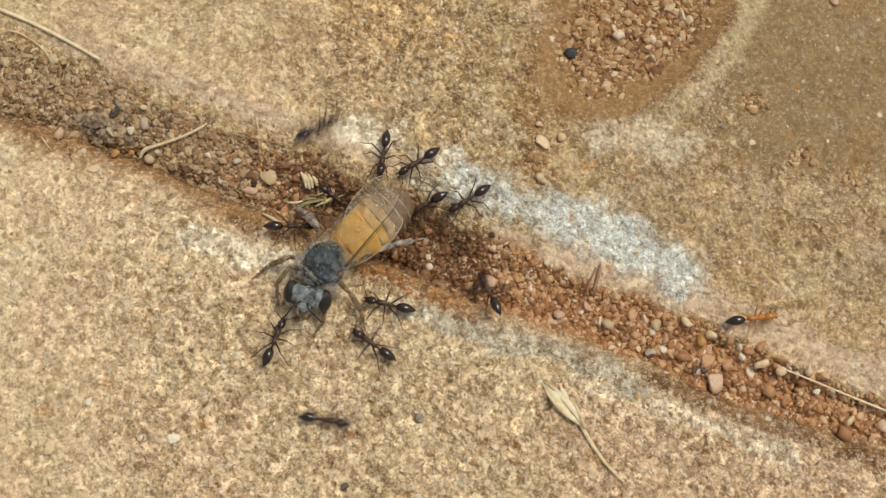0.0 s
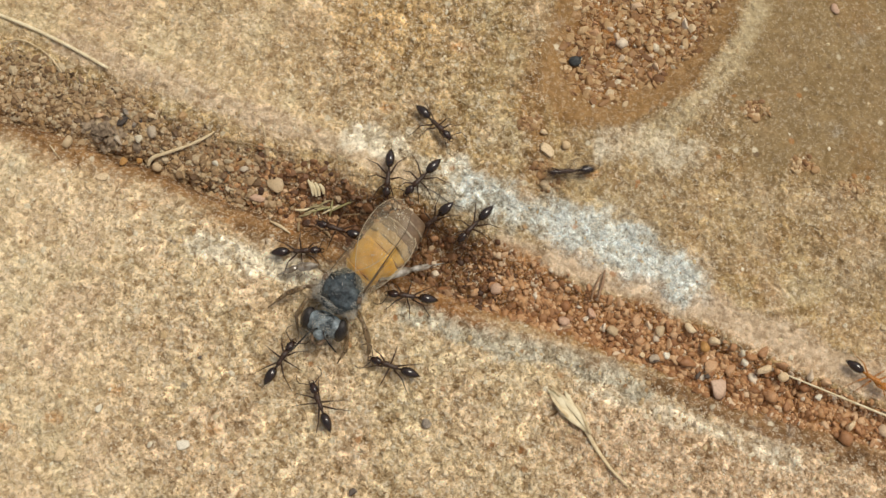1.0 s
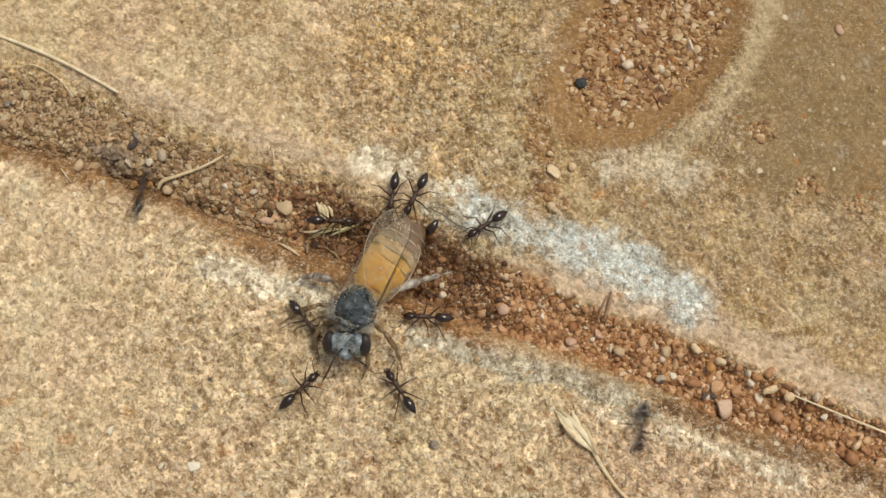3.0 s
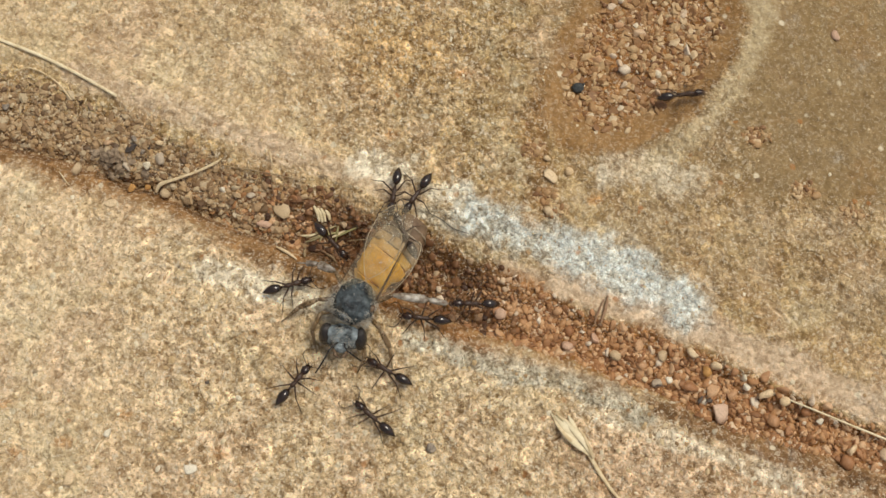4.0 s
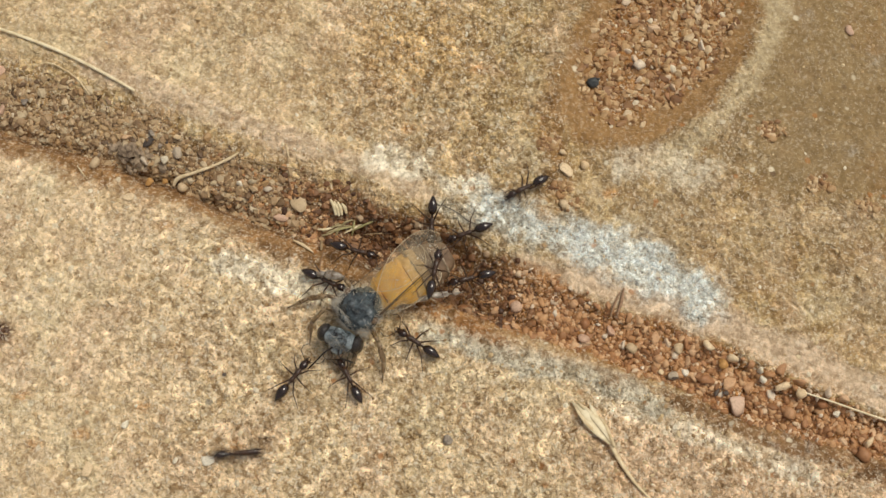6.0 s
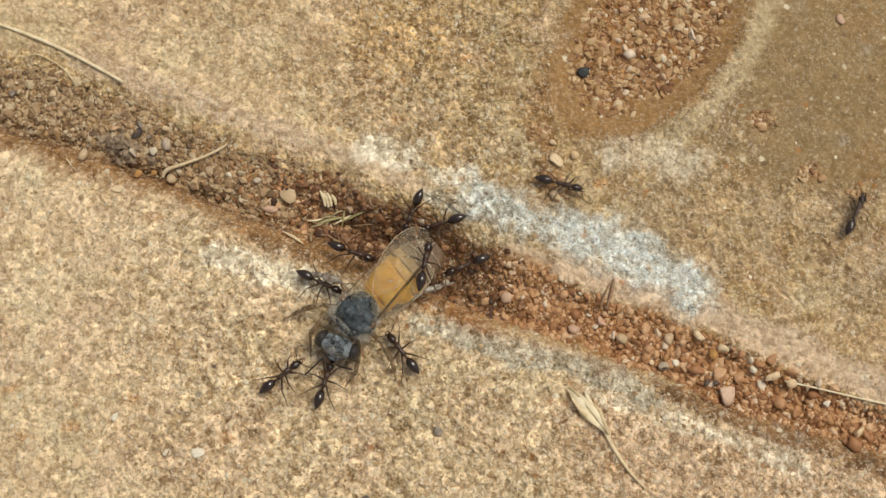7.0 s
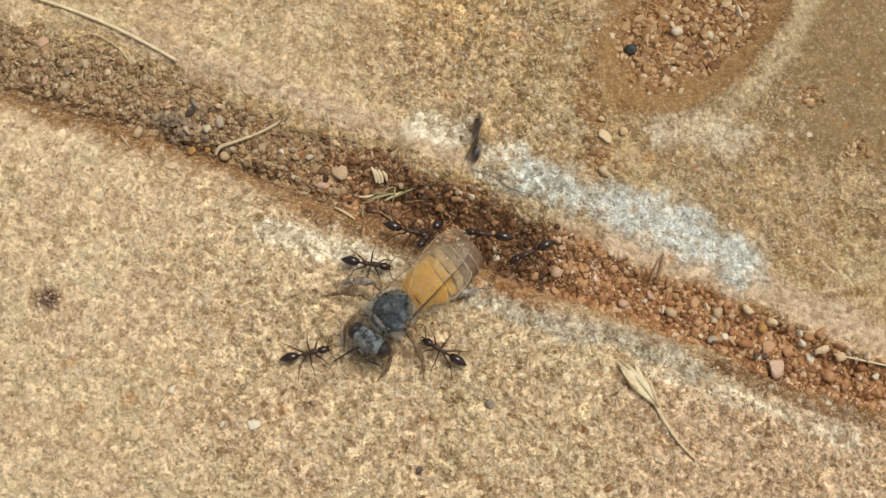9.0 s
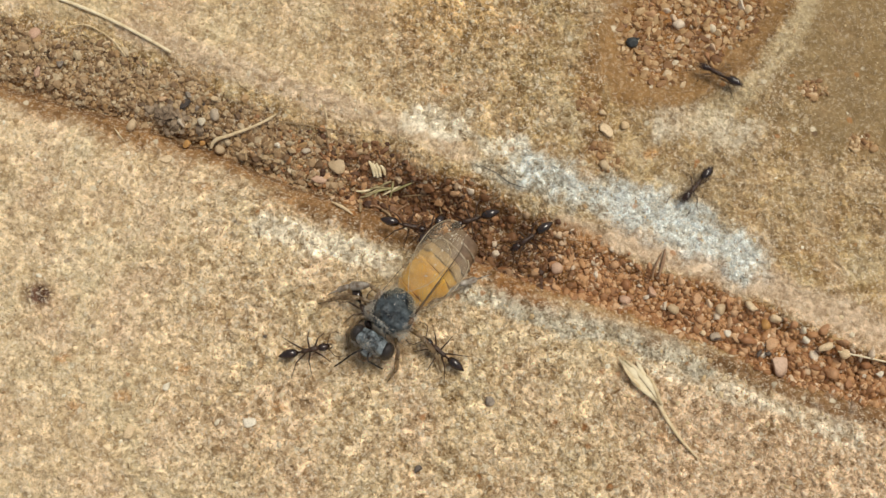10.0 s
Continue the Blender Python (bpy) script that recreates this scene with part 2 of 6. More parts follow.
    silt = np.maximum(silt, 0.8 * peach)
    # shadow band along the right near lip, painted as umber
    umber = np.maximum(umber, 0.85 * step(0.1, 0.7, strip(x, y, ((12.5, -8.0), (16.0, -9.6), (20.7, -11.1), (30, -14.4)), 1.1) + 0.6 * (n2 - 0.5)))
    dun = step(5, 11, x + 4 * (n1 - 0.5)) * step(-3.2, 0.8, y + 0.36 * (x - 16) + 2.5 * (n1 - 0.5)) * step(13, 9, y - 0.2 * x + 3 * (n1 - 0.5)) * np.clip(0.55 + 1.5 * (n2 - 0.4), 0, 1)
    orange = 0.0 * x
    for k, (cx, cy) in enumerate(ORANGE_SPOTS):
        orange = np.maximum(orange, np.exp(-(((x - cx) / (0.55 + 0.1 * (k % 3))) ** 2) - ((y - cy) / 0.4) ** 2))
    spot = np.exp(-(((x + 28.3) / 0.9) ** 2) - ((y + 4.1) / 0.8) ** 2)
    ochre = np.exp(-(((x + 3.5) / 5) ** 2) - ((y - 15.2) / 3.5) ** 2)
    return dict(white=white, pale=pale, grey=grey, olive=olive, rust=rust, umber=umber, rim=rim, pink=np.clip(pink, 0, 1),
                spot=spot, orange=orange, sienna=sienna, dun=np.clip(dun, 0, 1), peach=np.clip(peach, 0, 1), ochre=ochre, mud=mud, silt=silt, near=nearslab)


# ---- materials of the stone ----
TAN, CREAM, BROWN = (0.38, 0.258, 0.112), (0.60, 0.445, 0.245), (0.22, 0.115, 0.045)


def stone_material():
    m, nt, b = node_mat("sandstone")
    v = mm_coords(nt)
    warp = mixc(nt, 0.35, v, noise_tex(nt, v, 1.6, 4, out=1), "ADD")
    big = noise_tex(nt, v, 0.13, 5, 0.62)
    mid = noise_tex(nt, v, 0.55, 6, 0.68, warp=0.6)
    col = mixc(nt, ramp(nt, big, ((0.32, 0.0), (0.68, 1.0))), TAN, (0.45, 0.315, 0.148))
    near = mixc(nt, ramp(nt, big, ((0.32, 0.0), (0.68, 1.0))), (0.63, 0.475, 0.285), (0.72, 0.57, 0.375))
    col = mixc(nt, mask_of(nt, "near"), col, near)
    col = mixc(nt, ramp(nt, mid, ((0.46, 0.0), (0.68, 0.4))), col, CREAM)
    col = mixc(nt, ramp(nt, mid, ((0.28, 0.22), (0.44, 0.0))), col, BROWN)
    # cloudy patches of pinkish cream and of brown
    cloud = noise_tex(nt, warp, 0.42, 5, 0.66, warp=0.5)
    col = mixc(nt, ramp(nt, cloud, ((0.48, 0.0), (0.66, 0.5))), col, (0.64, 0.495, 0.335))
    col = mixc(nt, ramp(nt, cloud, ((0.32, 0.35), (0.46, 0.0))), col, (0.30, 0.185, 0.09))
    hue = noise_tex(nt, v, 0.21, 5, 0.62, warp=0.4)
    col = mixc(nt, ramp(nt, hue, ((0.50, 0.0), (0.64, 0.55))), col, (0.60, 0.425, 0.275))
    col = mixc(nt, ramp(nt, hue, ((0.36, 0.55), (0.48, 0.0))), col, (0.60, 0.505, 0.32))
    # stains under the grain, umber painting the joint's shade too, frayed at their edges
    fray = math_node(nt, "SUBTRACT", noise_tex(nt, warp, 1.5, 5, 0.7), 0.5)

    def stain_or_shade(name, colour, gain=1.0, edge=1.3):
        nonlocal col
        mask = mask_of(nt, name)
        reach = math_node(nt, "MINIMUM", math_node(nt, "MULTIPLY", mask, 3.0), edge)
        f = math_node(nt, "ADD", mask, math_node(nt, "MULTIPLY", fray, reach))
        col = mixc(nt, ramp(nt, f, ((0.22, 0.0), (0.85, gain))), col, colour)

    stain_or_shade("ochre", (0.56, 0.35, 0.13), 0.5)
    stain_or_shade("pink", (0.62, 0.44, 0.285), 0.85)
    stain_or_shade("peach", (0.56, 0.42, 0.285), 0.8, 1.2)
    stain_or_shade("dun", (0.34, 0.245, 0.138), 0.75, 1.4)
    stain_or_shade("olive", (0.245, 0.163, 0.074), 0.85)
    stain_or_shade("pale", (0.80, 0.72, 0.56), 1.0, 1.9)
    stain_or_shade("grey", (0.49, 0.455, 0.36), 0.9, 2.4)
    stain_or_shade("rim", (0.62, 0.51, 0.32), 0.5, 2.2)
    stain_or_shade("sienna", (0.30, 0.165, 0.068), 1.0, 1.5)
    stain_or_shade("rust", (0.28, 0.124, 0.037), 0.9, 1.5)
    stain_or_shade("mud", (0.29, 0.158, 0.058), 0.85, 1.2)
    stain_or_shade("umber", (0.20, 0.105, 0.043), 0.9, 1.6)
    stain_or_shade("white", (0.60, 0.62, 0.56), 0.9, 3.4)
    bluish = math_node(nt, "MULTIPLY", mask_of(nt, "white"), ramp(nt, noise_tex(nt, warp, 0.7, 4, 0.65), ((0.42, 0.0), (0.56, 0.75))))
    col = mixc(nt, bluish, col, (0.44, 0.50, 0.51))
    chalk = math_node(nt, "MULTIPLY", mask_of(nt, "white"), ramp(nt, noise_tex(nt, warp, 5.5, 2, 0.5, warp=1.5), ((0.44, 0.0), (0.56, 0.85))))
    col = mixc(nt, chalk, col, (0.80, 0.83, 0.79))
    slate = math_node(nt, "MULTIPLY", mask_of(nt, "white"), ramp(nt, noise_tex(nt, warp, 5.0, 2, 0.5, warp=1.0), ((0.37, 0.45), (0.43, 0.0))))
    col = mixc(nt, slate, col, (0.17, 0.185, 0.18))
    stain_or_shade("orange", (0.48, 0.235, 0.08), 0.6, 1.6)
    stain_or_shade("spot", (0.10, 0.045, 0.03), 0.95, 1.2)
    # crumbly grain: flecks of cream and brown at three sizes, calmer where silt has smoothed the stone
    n0 = noise_tex(nt, warp, 0.8, 4, 0.6, warp=0.8)
    n1 = noise_tex(nt, warp, 2.1, 3, 0.6, warp=1.0)
    n2 = noise_tex(nt, warp, 4.6, 3, 0.58, warp=0.8)
    calm = math_node(nt, "SUBTRACT", 1.0, math_node(nt, "MULTIPLY", mask_of(nt, "silt"), 0.7))
    tint = ramp(nt, n1, ((0.28, (0.66, 0.60, 0.52)), (0.42, (0.92, 0.90, 0.88)), (0.52, 1.02), (0.62, 1.14), (0.72, 1.28)))
    col = mixc(nt, math_node(nt, "MULTIPLY", calm, 0.6), col, mixc(nt, 1.0, col, tint, "MULTIPLY"))
    tint0 = ramp(nt, n0, ((0.32, (0.78, 0.73, 0.66)), (0.46, (0.96, 0.95, 0.94)), (0.56, 1.05), (0.68, 1.18)))
    col = mixc(nt, math_node(nt, "MULTIPLY", calm, 0.5), col, mixc(nt, 1.0, col, tint0, "MULTIPLY"))
    crumb = ramp(nt, mask_of(nt, "crumb"), ((0.0, (0.62, 0.55, 0.46)), (0.22, (0.86, 0.83, 0.79)), (0.5, 1.0), (0.75, (1.17, 1.16, 1.14)), (1.0, (1.45, 1.48, 1.50))))
    col = mixc(nt, calm, col, mixc(nt, 1.0, col, crumb, "MULTIPLY"))
    crumb = ramp(nt, mask_of(nt, "crumb_fine"), ((0.0, (0.60, 0.53, 0.44)), (0.2, (0.88, 0.85, 0.80)), (0.55, 1.0), (0.75, (1.18, 1.17, 1.15)), (1.0, (1.46, 1.50, 1.52))))
    col = mixc(nt, calm, col, mixc(nt, 1.0, col, crumb, "MULTIPLY"))
    light = math_node(nt, "MULTIPLY", ramp(nt, n2, ((0.52, 0.0), (0.65, 0.75))), calm)
    col = mixc(nt, light, col, (0.82, 0.71, 0.54))
    dark = math_node(nt, "MULTIPLY", ramp(nt, n2, ((0.34, 0.8), (0.41, 0.0))), calm)
    col = mixc(nt, dark, col, (0.24, 0.135, 0.06))
    # packed grains, each a shade of its own
    packed = mixc(nt, 0.16, v, noise_tex(nt, v, 2.2, 2, out=1), "ADD")
    shade = nt.nodes.new("ShaderNodeSeparateColor")
    nt.links.new(cells(nt, packed, 2.2), shade.inputs[0])
    bead = cells(nt, packed, 2.2, "Distance")
    own = ramp(nt, shade.outputs[0], ((0.0, (0.687, 0.643, 0.575)), (0.2, (0.926, 0.915, 0.899)), (0.7, 1.06), (1.0, 1.36)))
    col = mixc(nt, math_node(nt, "MULTIPLY", calm, 0.7), col, mixc(nt, 1.0, col, own, "MULTIPLY"))
    # sparse single grains: orange, quartz, black
    sep = nt.nodes.new("ShaderNodeSeparateColor")
    nt.links.new(cells(nt, warp, 1.7), sep.inputs[0])
    near_dot = ramp(nt, cells(nt, warp, 1.7, "Distance"), ((0.25, 1.0), (0.42, 0.0)))
    for chan, lo, colour, gain in ((2, 0.975, (0.42, 0.16, 0.04), 0.6), (0, 0.955, (0.74, 0.64, 0.46), 0.8), (1, 0.982, (0.14, 0.09, 0.06), 0.6)):
        f = math_node(nt, "MULTIPLY", ramp(nt, sep.outputs[chan], ((lo, 0.0), (lo + 0.012, gain))), near_dot)
        col = mixc(nt, f, col, colour)
    nt.links.new(col, b.inputs["Base Color"])
    b.inputs["Specular IOR Level"].default_value = 0.14
    nt.links.new(ramp(nt, n2, ((0.3, 0.95), (0.6, 0.75), (0.75, 0.45))), b.inputs["Roughness"])
    h = math_node(nt, "ADD", math_node(nt, "MULTIPLY", n1, 1.2), math_node(nt, "MULTIPLY", n2, 0.5))
    h = math_node(nt, "ADD", h, math_node(nt, "MULTIPLY", bead, -0.5))
    h = math_node(nt, "ADD", h, math_node(nt, "MULTIPLY", noise_tex(nt, v, 7.5, 2, 0.5), 0.35))
    bump(nt, math_node(nt, "MULTIPLY", h, calm), 0.00034, 0.9, b)
    return m


def grain_material(name, stops, island=True, rough=0.55):
    """Sand grains: each one has its own tint, with a mottled, slightly glassy surface."""
    m, nt, b = node_mat(name)
    if island:
        r = nt.nodes.new("ShaderNodeNewGeometry").outputs["Random Per Island"]
    else:
        r = nt.nodes.new("ShaderNodeObjectInfo").outputs["Random"]
    v = mm_coords(nt)
    col = ramp(nt, r, stops)
    n = noise_tex(nt, v, 3.5, 4, 0.65)
    col = mixc(nt, ramp(nt, n, ((0.3, 0.4), (0.52, 0.0))), col, (0.19, 0.10, 0.05))
    col = mixc(nt, ramp(nt, n, ((0.6, 0.0), (0.8, 0.35))), col, (0.60, 0.45, 0.29))
    nt.links.new(col, b.inputs["Base Color"])
    b.inputs["Roughness"].default_value = rough
    b.inputs["Specular IOR Level"].default_value = 0.4
    bump(nt, noise_tex(nt, v, 9.0, 3), 0.00004, 0.6, b)
    return m


SANDSTONE = stone_material()
SAND = grain_material("sand", ((0.0, (0.30, 0.18, 0.08)), (0.10, (0.44, 0.29, 0.14)), (0.5, (0.58, 0.425, 0.225)), (0.85, (0.70, 0.56, 0.34)), (1.0, (0.82, 0.74, 0.57))), rough=0.6)
RUST_SAND = grain_material("rust sand", ((0.0, (0.22, 0.095, 0.035)), (0.3, (0.37, 0.175, 0.068)), (0.65, (0.51, 0.275, 0.12)), (0.9, (0.64, 0.40, 0.215)), (1.0, (0.74, 0.58, 0.40))))
UMBER_SAND = grain_material("umber sand", ((0.0, (0.085, 0.047, 0.022)), (0.16, (0.23, 0.135, 0.062)), (0.40, (0.38, 0.25, 0.13)), (0.58, (0.47, 0.335, 0.185)), (0.72, (0.42, 0.25, 0.105)), (0.86, (0.48, 0.365, 0.225)), (0.96, (0.55, 0.43, 0.265)), (1.0, (0.68, 0.57, 0.40))))
# rust sand with the shade of the joint's hollows put into its colour
SHADED_SAND = grain_material("shaded rust sand", ((0.0, (0.05, 0.02, 0.009)), (0.35, (0.15, 0.062, 0.022)), (0.7, (0.23, 0.11, 0.045)), (0.92, (0.33, 0.18, 0.085)), (1.0, (0.50, 0.36, 0.22))))
PIT_SAND = grain_material("pit sand", ((0.0, (0.18, 0.08, 0.03)), (0.3, (0.36, 0.195, 0.08)), (0.7, (0.49, 0.315, 0.15)), (0.92, (0.62, 0.45, 0.26)), (1.0, (0.76, 0.66, 0.48))))
PEBBLE = grain_material("pebble", ((0.0, (0.32, 0.14, 0.055)), (0.3, (0.47, 0.24, 0.11)), (0.6, (0.60, 0.355, 0.185)), (0.82, (0.66, 0.47, 0.30)), (1.0, (0.80, 0.68, 0.52))), island=False, rough=0.45)


# ---- helpers for meshes ----
def mesh_of(name, verts, faces, material, smooth=True):
    me = bpy.data.meshes.new(name)
    me.from_pydata([tuple(v) for v in verts], [], [tuple(f) for f in faces])
    me.polygons.foreach_set("use_smooth", [smooth] * len(me.polygons))
    me.materials.append(material)
    me.update()
    return me


def ico(level):
    bm = bmesh.new()
    bmesh.ops.create_icosphere(bm, subdivisions=level, radius=1.0)
    bm.verts.ensure_lookup_table()
    v = np.array([p.co[:] for p in bm.verts])
    f = np.array([[p.index for p in q.verts] for q in bm.faces])
    bm.free()
    return v, f


def many_grains(name, places, sizes, material, level, seed, sink=0.35, facets=5, smooth=True):
    """One mesh of many lumpy grains, given places in mm (n x 3) and radii in mm."""
    r = np.random.default_rng(seed)
    base, faces = ico(level)
    n, k = len(places), len(base)
    axes = r.normal(size=(n, 3, 3))
    q = np.linalg.qr(axes)[0]
    shape = sizes[:, None] * r.uniform(0.6, 1.3, (n, 3))
    ball = np.repeat(base[None], n, 0)
    for _ in range(facets):
        cut = r.normal(size=(n, 3))
        cut /= np.linalg.norm(cut, axis=1, keepdims=True)
        over = np.einsum("nkj,nj->nk", ball, cut) - r.uniform(0.32, 0.92, n)[:, None]
        ball = ball - np.maximum(over, 0)[..., None] * cut[:, None]
    ball = ball * (1 + 0.05 * r.normal(size=(n, k)))[..., None]
    pts = ball * shape[:, None] * 1.15
    pts = np.einsum("nij,nkj->nki", q, pts)
    pts[..., 2] *= 0.8
    pts = pts + places[:, None] + np.stack([0 * sizes, 0 * sizes, sizes * (1 - 2 * sink)], -1)[:, None]
    verts = (pts.reshape(-1, 3) * MM).astype(np.float32)
    tri = (faces[None] + (np.arange(n) * k)[:, None, None]).reshape(-1, 3).astype(np.int32)
    me = bpy.data.meshes.new(name)
    me.vertices.add(len(verts))
    me.vertices.foreach_set("co", verts.ravel())
    me.loops.add(tri.size)
    me.loops.foreach_set("vertex_index", tri.ravel())
    me.polygons.add(len(tri))
    me.polygons.foreach_set("loop_start", np.arange(0, tri.size, 3, dtype=np.int32))
    me.polygons.foreach_set("use_smooth", np.full(len(tri), smooth))
    me.materials.append(material)
    me.update(calc_edges=True)
    return me


def build_ground():
    """One sheet: fine under the camera, coarse out to the horizon."""
    def lines(lo, hi, dense):
        mid = np.arange(lo, hi + 1e-6, dense)
        grow = dense * np.cumsum(1.28 ** np.arange(1, 48))
        return np.concatenate([(lo - grow)[::-1], mid, hi + grow])
    xs, ys = lines(-33.5, 30.5, 0.062), lines(-16.5, 19, 0.062)
    gx, gy = np.meshgrid(xs, ys, indexing="ij")
    x, y = gx.ravel(), gy.ravel()
    near = (np.abs(x) < 80) & (np.abs(y) < 80)
    z = np.zeros(len(x))
    z[near] = height(x[near], y[near])
    masks = stain_shade_masks(x, y)
    skin, own, own2 = relief(x, y, np.clip(masks["silt"], 0, 1))
    z[near] += skin[near]
    masks["crumb"], masks["crumb_fine"] = own, own2
    z = z * np.clip(1 - (np.maximum(np.abs(x), np.abs(y)) - 45) / 30, 0, 1)
    me = bpy.data.meshes.new("ground")
    nx, ny = len(xs), len(ys)
    me.vertices.add(nx * ny)
    me.vertices.foreach_set("co", (np.stack([x, y, z], -1) * MM).astype(np.float32).ravel())
    i, j = np.meshgrid(np.arange(nx - 1), np.arange(ny - 1), indexing="ij")
    a = (i * ny + j).ravel()
    quads = np.stack([a, a + ny, a + ny + 1, a + 1], -1).astype(np.int32)
    me.loops.add(quads.size)
    me.loops.foreach_set("vertex_index", quads.ravel())
    me.polygons.add(len(quads))
    me.polygons.foreach_set("loop_start", np.arange(0, quads.size, 4, dtype=np.int32))
    me.polygons.foreach_set("use_smooth", np.ones(len(quads), dtype=bool))
    me.update(calc_edges=True)
    for name, values in masks.items():
        at = me.attributes.new(name, "FLOAT", "POINT")
        at.data.foreach_set("value", np.clip(np.where(near, values, 0.5 if name.startswith("crumb") else 0.0), 0, 1).astype(np.float32))
    me.materials.append(SANDSTONE)
    return tagged(new("ground", me), "worn tan sandstone slabs with a sandy joint", "ground", kind="structure")


ground = build_ground()


def under(ob, parent):
    ob.parent = parent
    return ob


def scatter(n, xr, yr, keep, seed):
    r = np.random.default_rng(seed)
    x, y = r.uniform(*xr, n), r.uniform(*yr, n)
    ok = keep(x, y, r)
    return x[ok], y[ok]


def skin_height(x, y):
    return height(x, y) + relief(x, y, np.clip(stain_shade_masks(x, y)["silt"], 0, 1))[0]


def lay_sand():
    # crystal grains standing out of the slabs
    def on_slab(x, y, r):
        u, d = joint_share(x, y)
        masks = stain_shade_masks(x, y)
        calm = np.maximum(masks["silt"], masks["white"])
        return ((u < -0.25) | (u > 1.1)) & (pit_field(x, y) > 1.15) & (r.random(len(x)) > 0.8 * calm) & ((x < 2) | (y < -4) | (r.random(len(x)) < 0.4))
    x, y = scatter(16000, (-34, 31), (-19, 20), on_slab, 11)
    s = np.random.default_rng(12).gamma(2.6, 0.030, len(x)).clip(0.04, 0.2)
    ob = new("sand_grains", many_grains("sand_grains", np.stack([x, y, skin_height(x, y)], -1), s, SAND, 1, 13, sink=0.66, smooth=False))
    under(tagged(ob, "fine pale quartz grains in the stone", kind="stuff"), ground)

    # finer sand filling the joint and the pit
    def in_joint_right(x, y, r):
        u, d = joint_share(x, y)
        thin = r.random(len(x)) > 0.6 * np.exp(-(((x + 0.5) / 4.0) ** 4))
        return (thin & (u > 0.06) & (u < 1.0 - 0.25 * r.random(len(x))) & (x > -3.5)) | (np.min([np.hypot((x - a) / 1.1, (y - b) / 0.8) for a, b in CLUSTERS], axis=0) < r.random(len(x)) ** 0.7)
    x, y = scatter(80000, (-6, 34), (-18, 21), in_joint_right, 14)
    x, y = x[:11000], y[:11000]
    s = np.random.default_rng(15).gamma(3.0, 0.046, len(x)).clip(0.05, 0.32)
    loose = y > high_edge(x) + 1.5
    # beside the bee the sand is darker: the joint's shade, put into colour
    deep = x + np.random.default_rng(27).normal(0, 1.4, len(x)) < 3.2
    for some, mat, label in ((~deep & ~loose, RUST_SAND, "rust-brown sand grains packed in the joint"), (loose, PIT_SAND, "small tan grains gathered in hollows of the slab"), (deep & ~loose, SHADED_SAND, "red-brown sand deep in the joint, darkened for shade")):
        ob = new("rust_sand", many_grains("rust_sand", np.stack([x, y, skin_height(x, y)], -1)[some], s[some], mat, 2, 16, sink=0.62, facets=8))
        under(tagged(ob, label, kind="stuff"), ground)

    def in_pit(x, y, r):
        return pit_field(x, y) < 0.95 - 0.15 * r.random(len(x))
    x, y = scatter(5200, (4, 22), (6, 21), in_pit, 24)
    s = np.random.default_rng(25).gamma(3.2, 0.055, len(x)).clip(0.06, 0.36)
    ob = new("pit_sand", many_grains("pit_sand", np.stack([x, y, skin_height(x, y)], -1), s, PIT_SAND, 2, 26, sink=0.55, facets=9, smooth=False))
    under(tagged(ob, "tan and rusty grains lying in the pit", kind="stuff"), ground)

    def in_joint_left(x, y, r):
        u, d = joint_share(x, y)
        return (u > 0.17) & (u < 1.05 - 0.3 * r.random(len(x))) & (x < -2)
    x, y = scatter(60000, (-36, -2), (-1, 17), in_joint_left, 17)
    x, y = x[:9500], y[:9500]
    s = np.random.default_rng(18).gamma(2.3, 0.048, len(x)).clip(0.05, 0.34)
    red = x + np.random.default_rng(28).normal(0, 2.5, len(x)) > -11.0
    # grit round the hollow behind the bee, its colour darkened for shade
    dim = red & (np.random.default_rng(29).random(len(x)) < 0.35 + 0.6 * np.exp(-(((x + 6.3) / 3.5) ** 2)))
    for some, mat, label in ((~red, UMBER_SAND, "dusty grit of many colours along the joint"), (red & ~dim, RUST_SAND, "red-brown grit along the joint"), (dim, SHADED_SAND, "red-brown grit in the joint, darkened for shade")):
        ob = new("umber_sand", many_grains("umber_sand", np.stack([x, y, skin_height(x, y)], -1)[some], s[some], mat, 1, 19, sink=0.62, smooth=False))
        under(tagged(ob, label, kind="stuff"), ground)


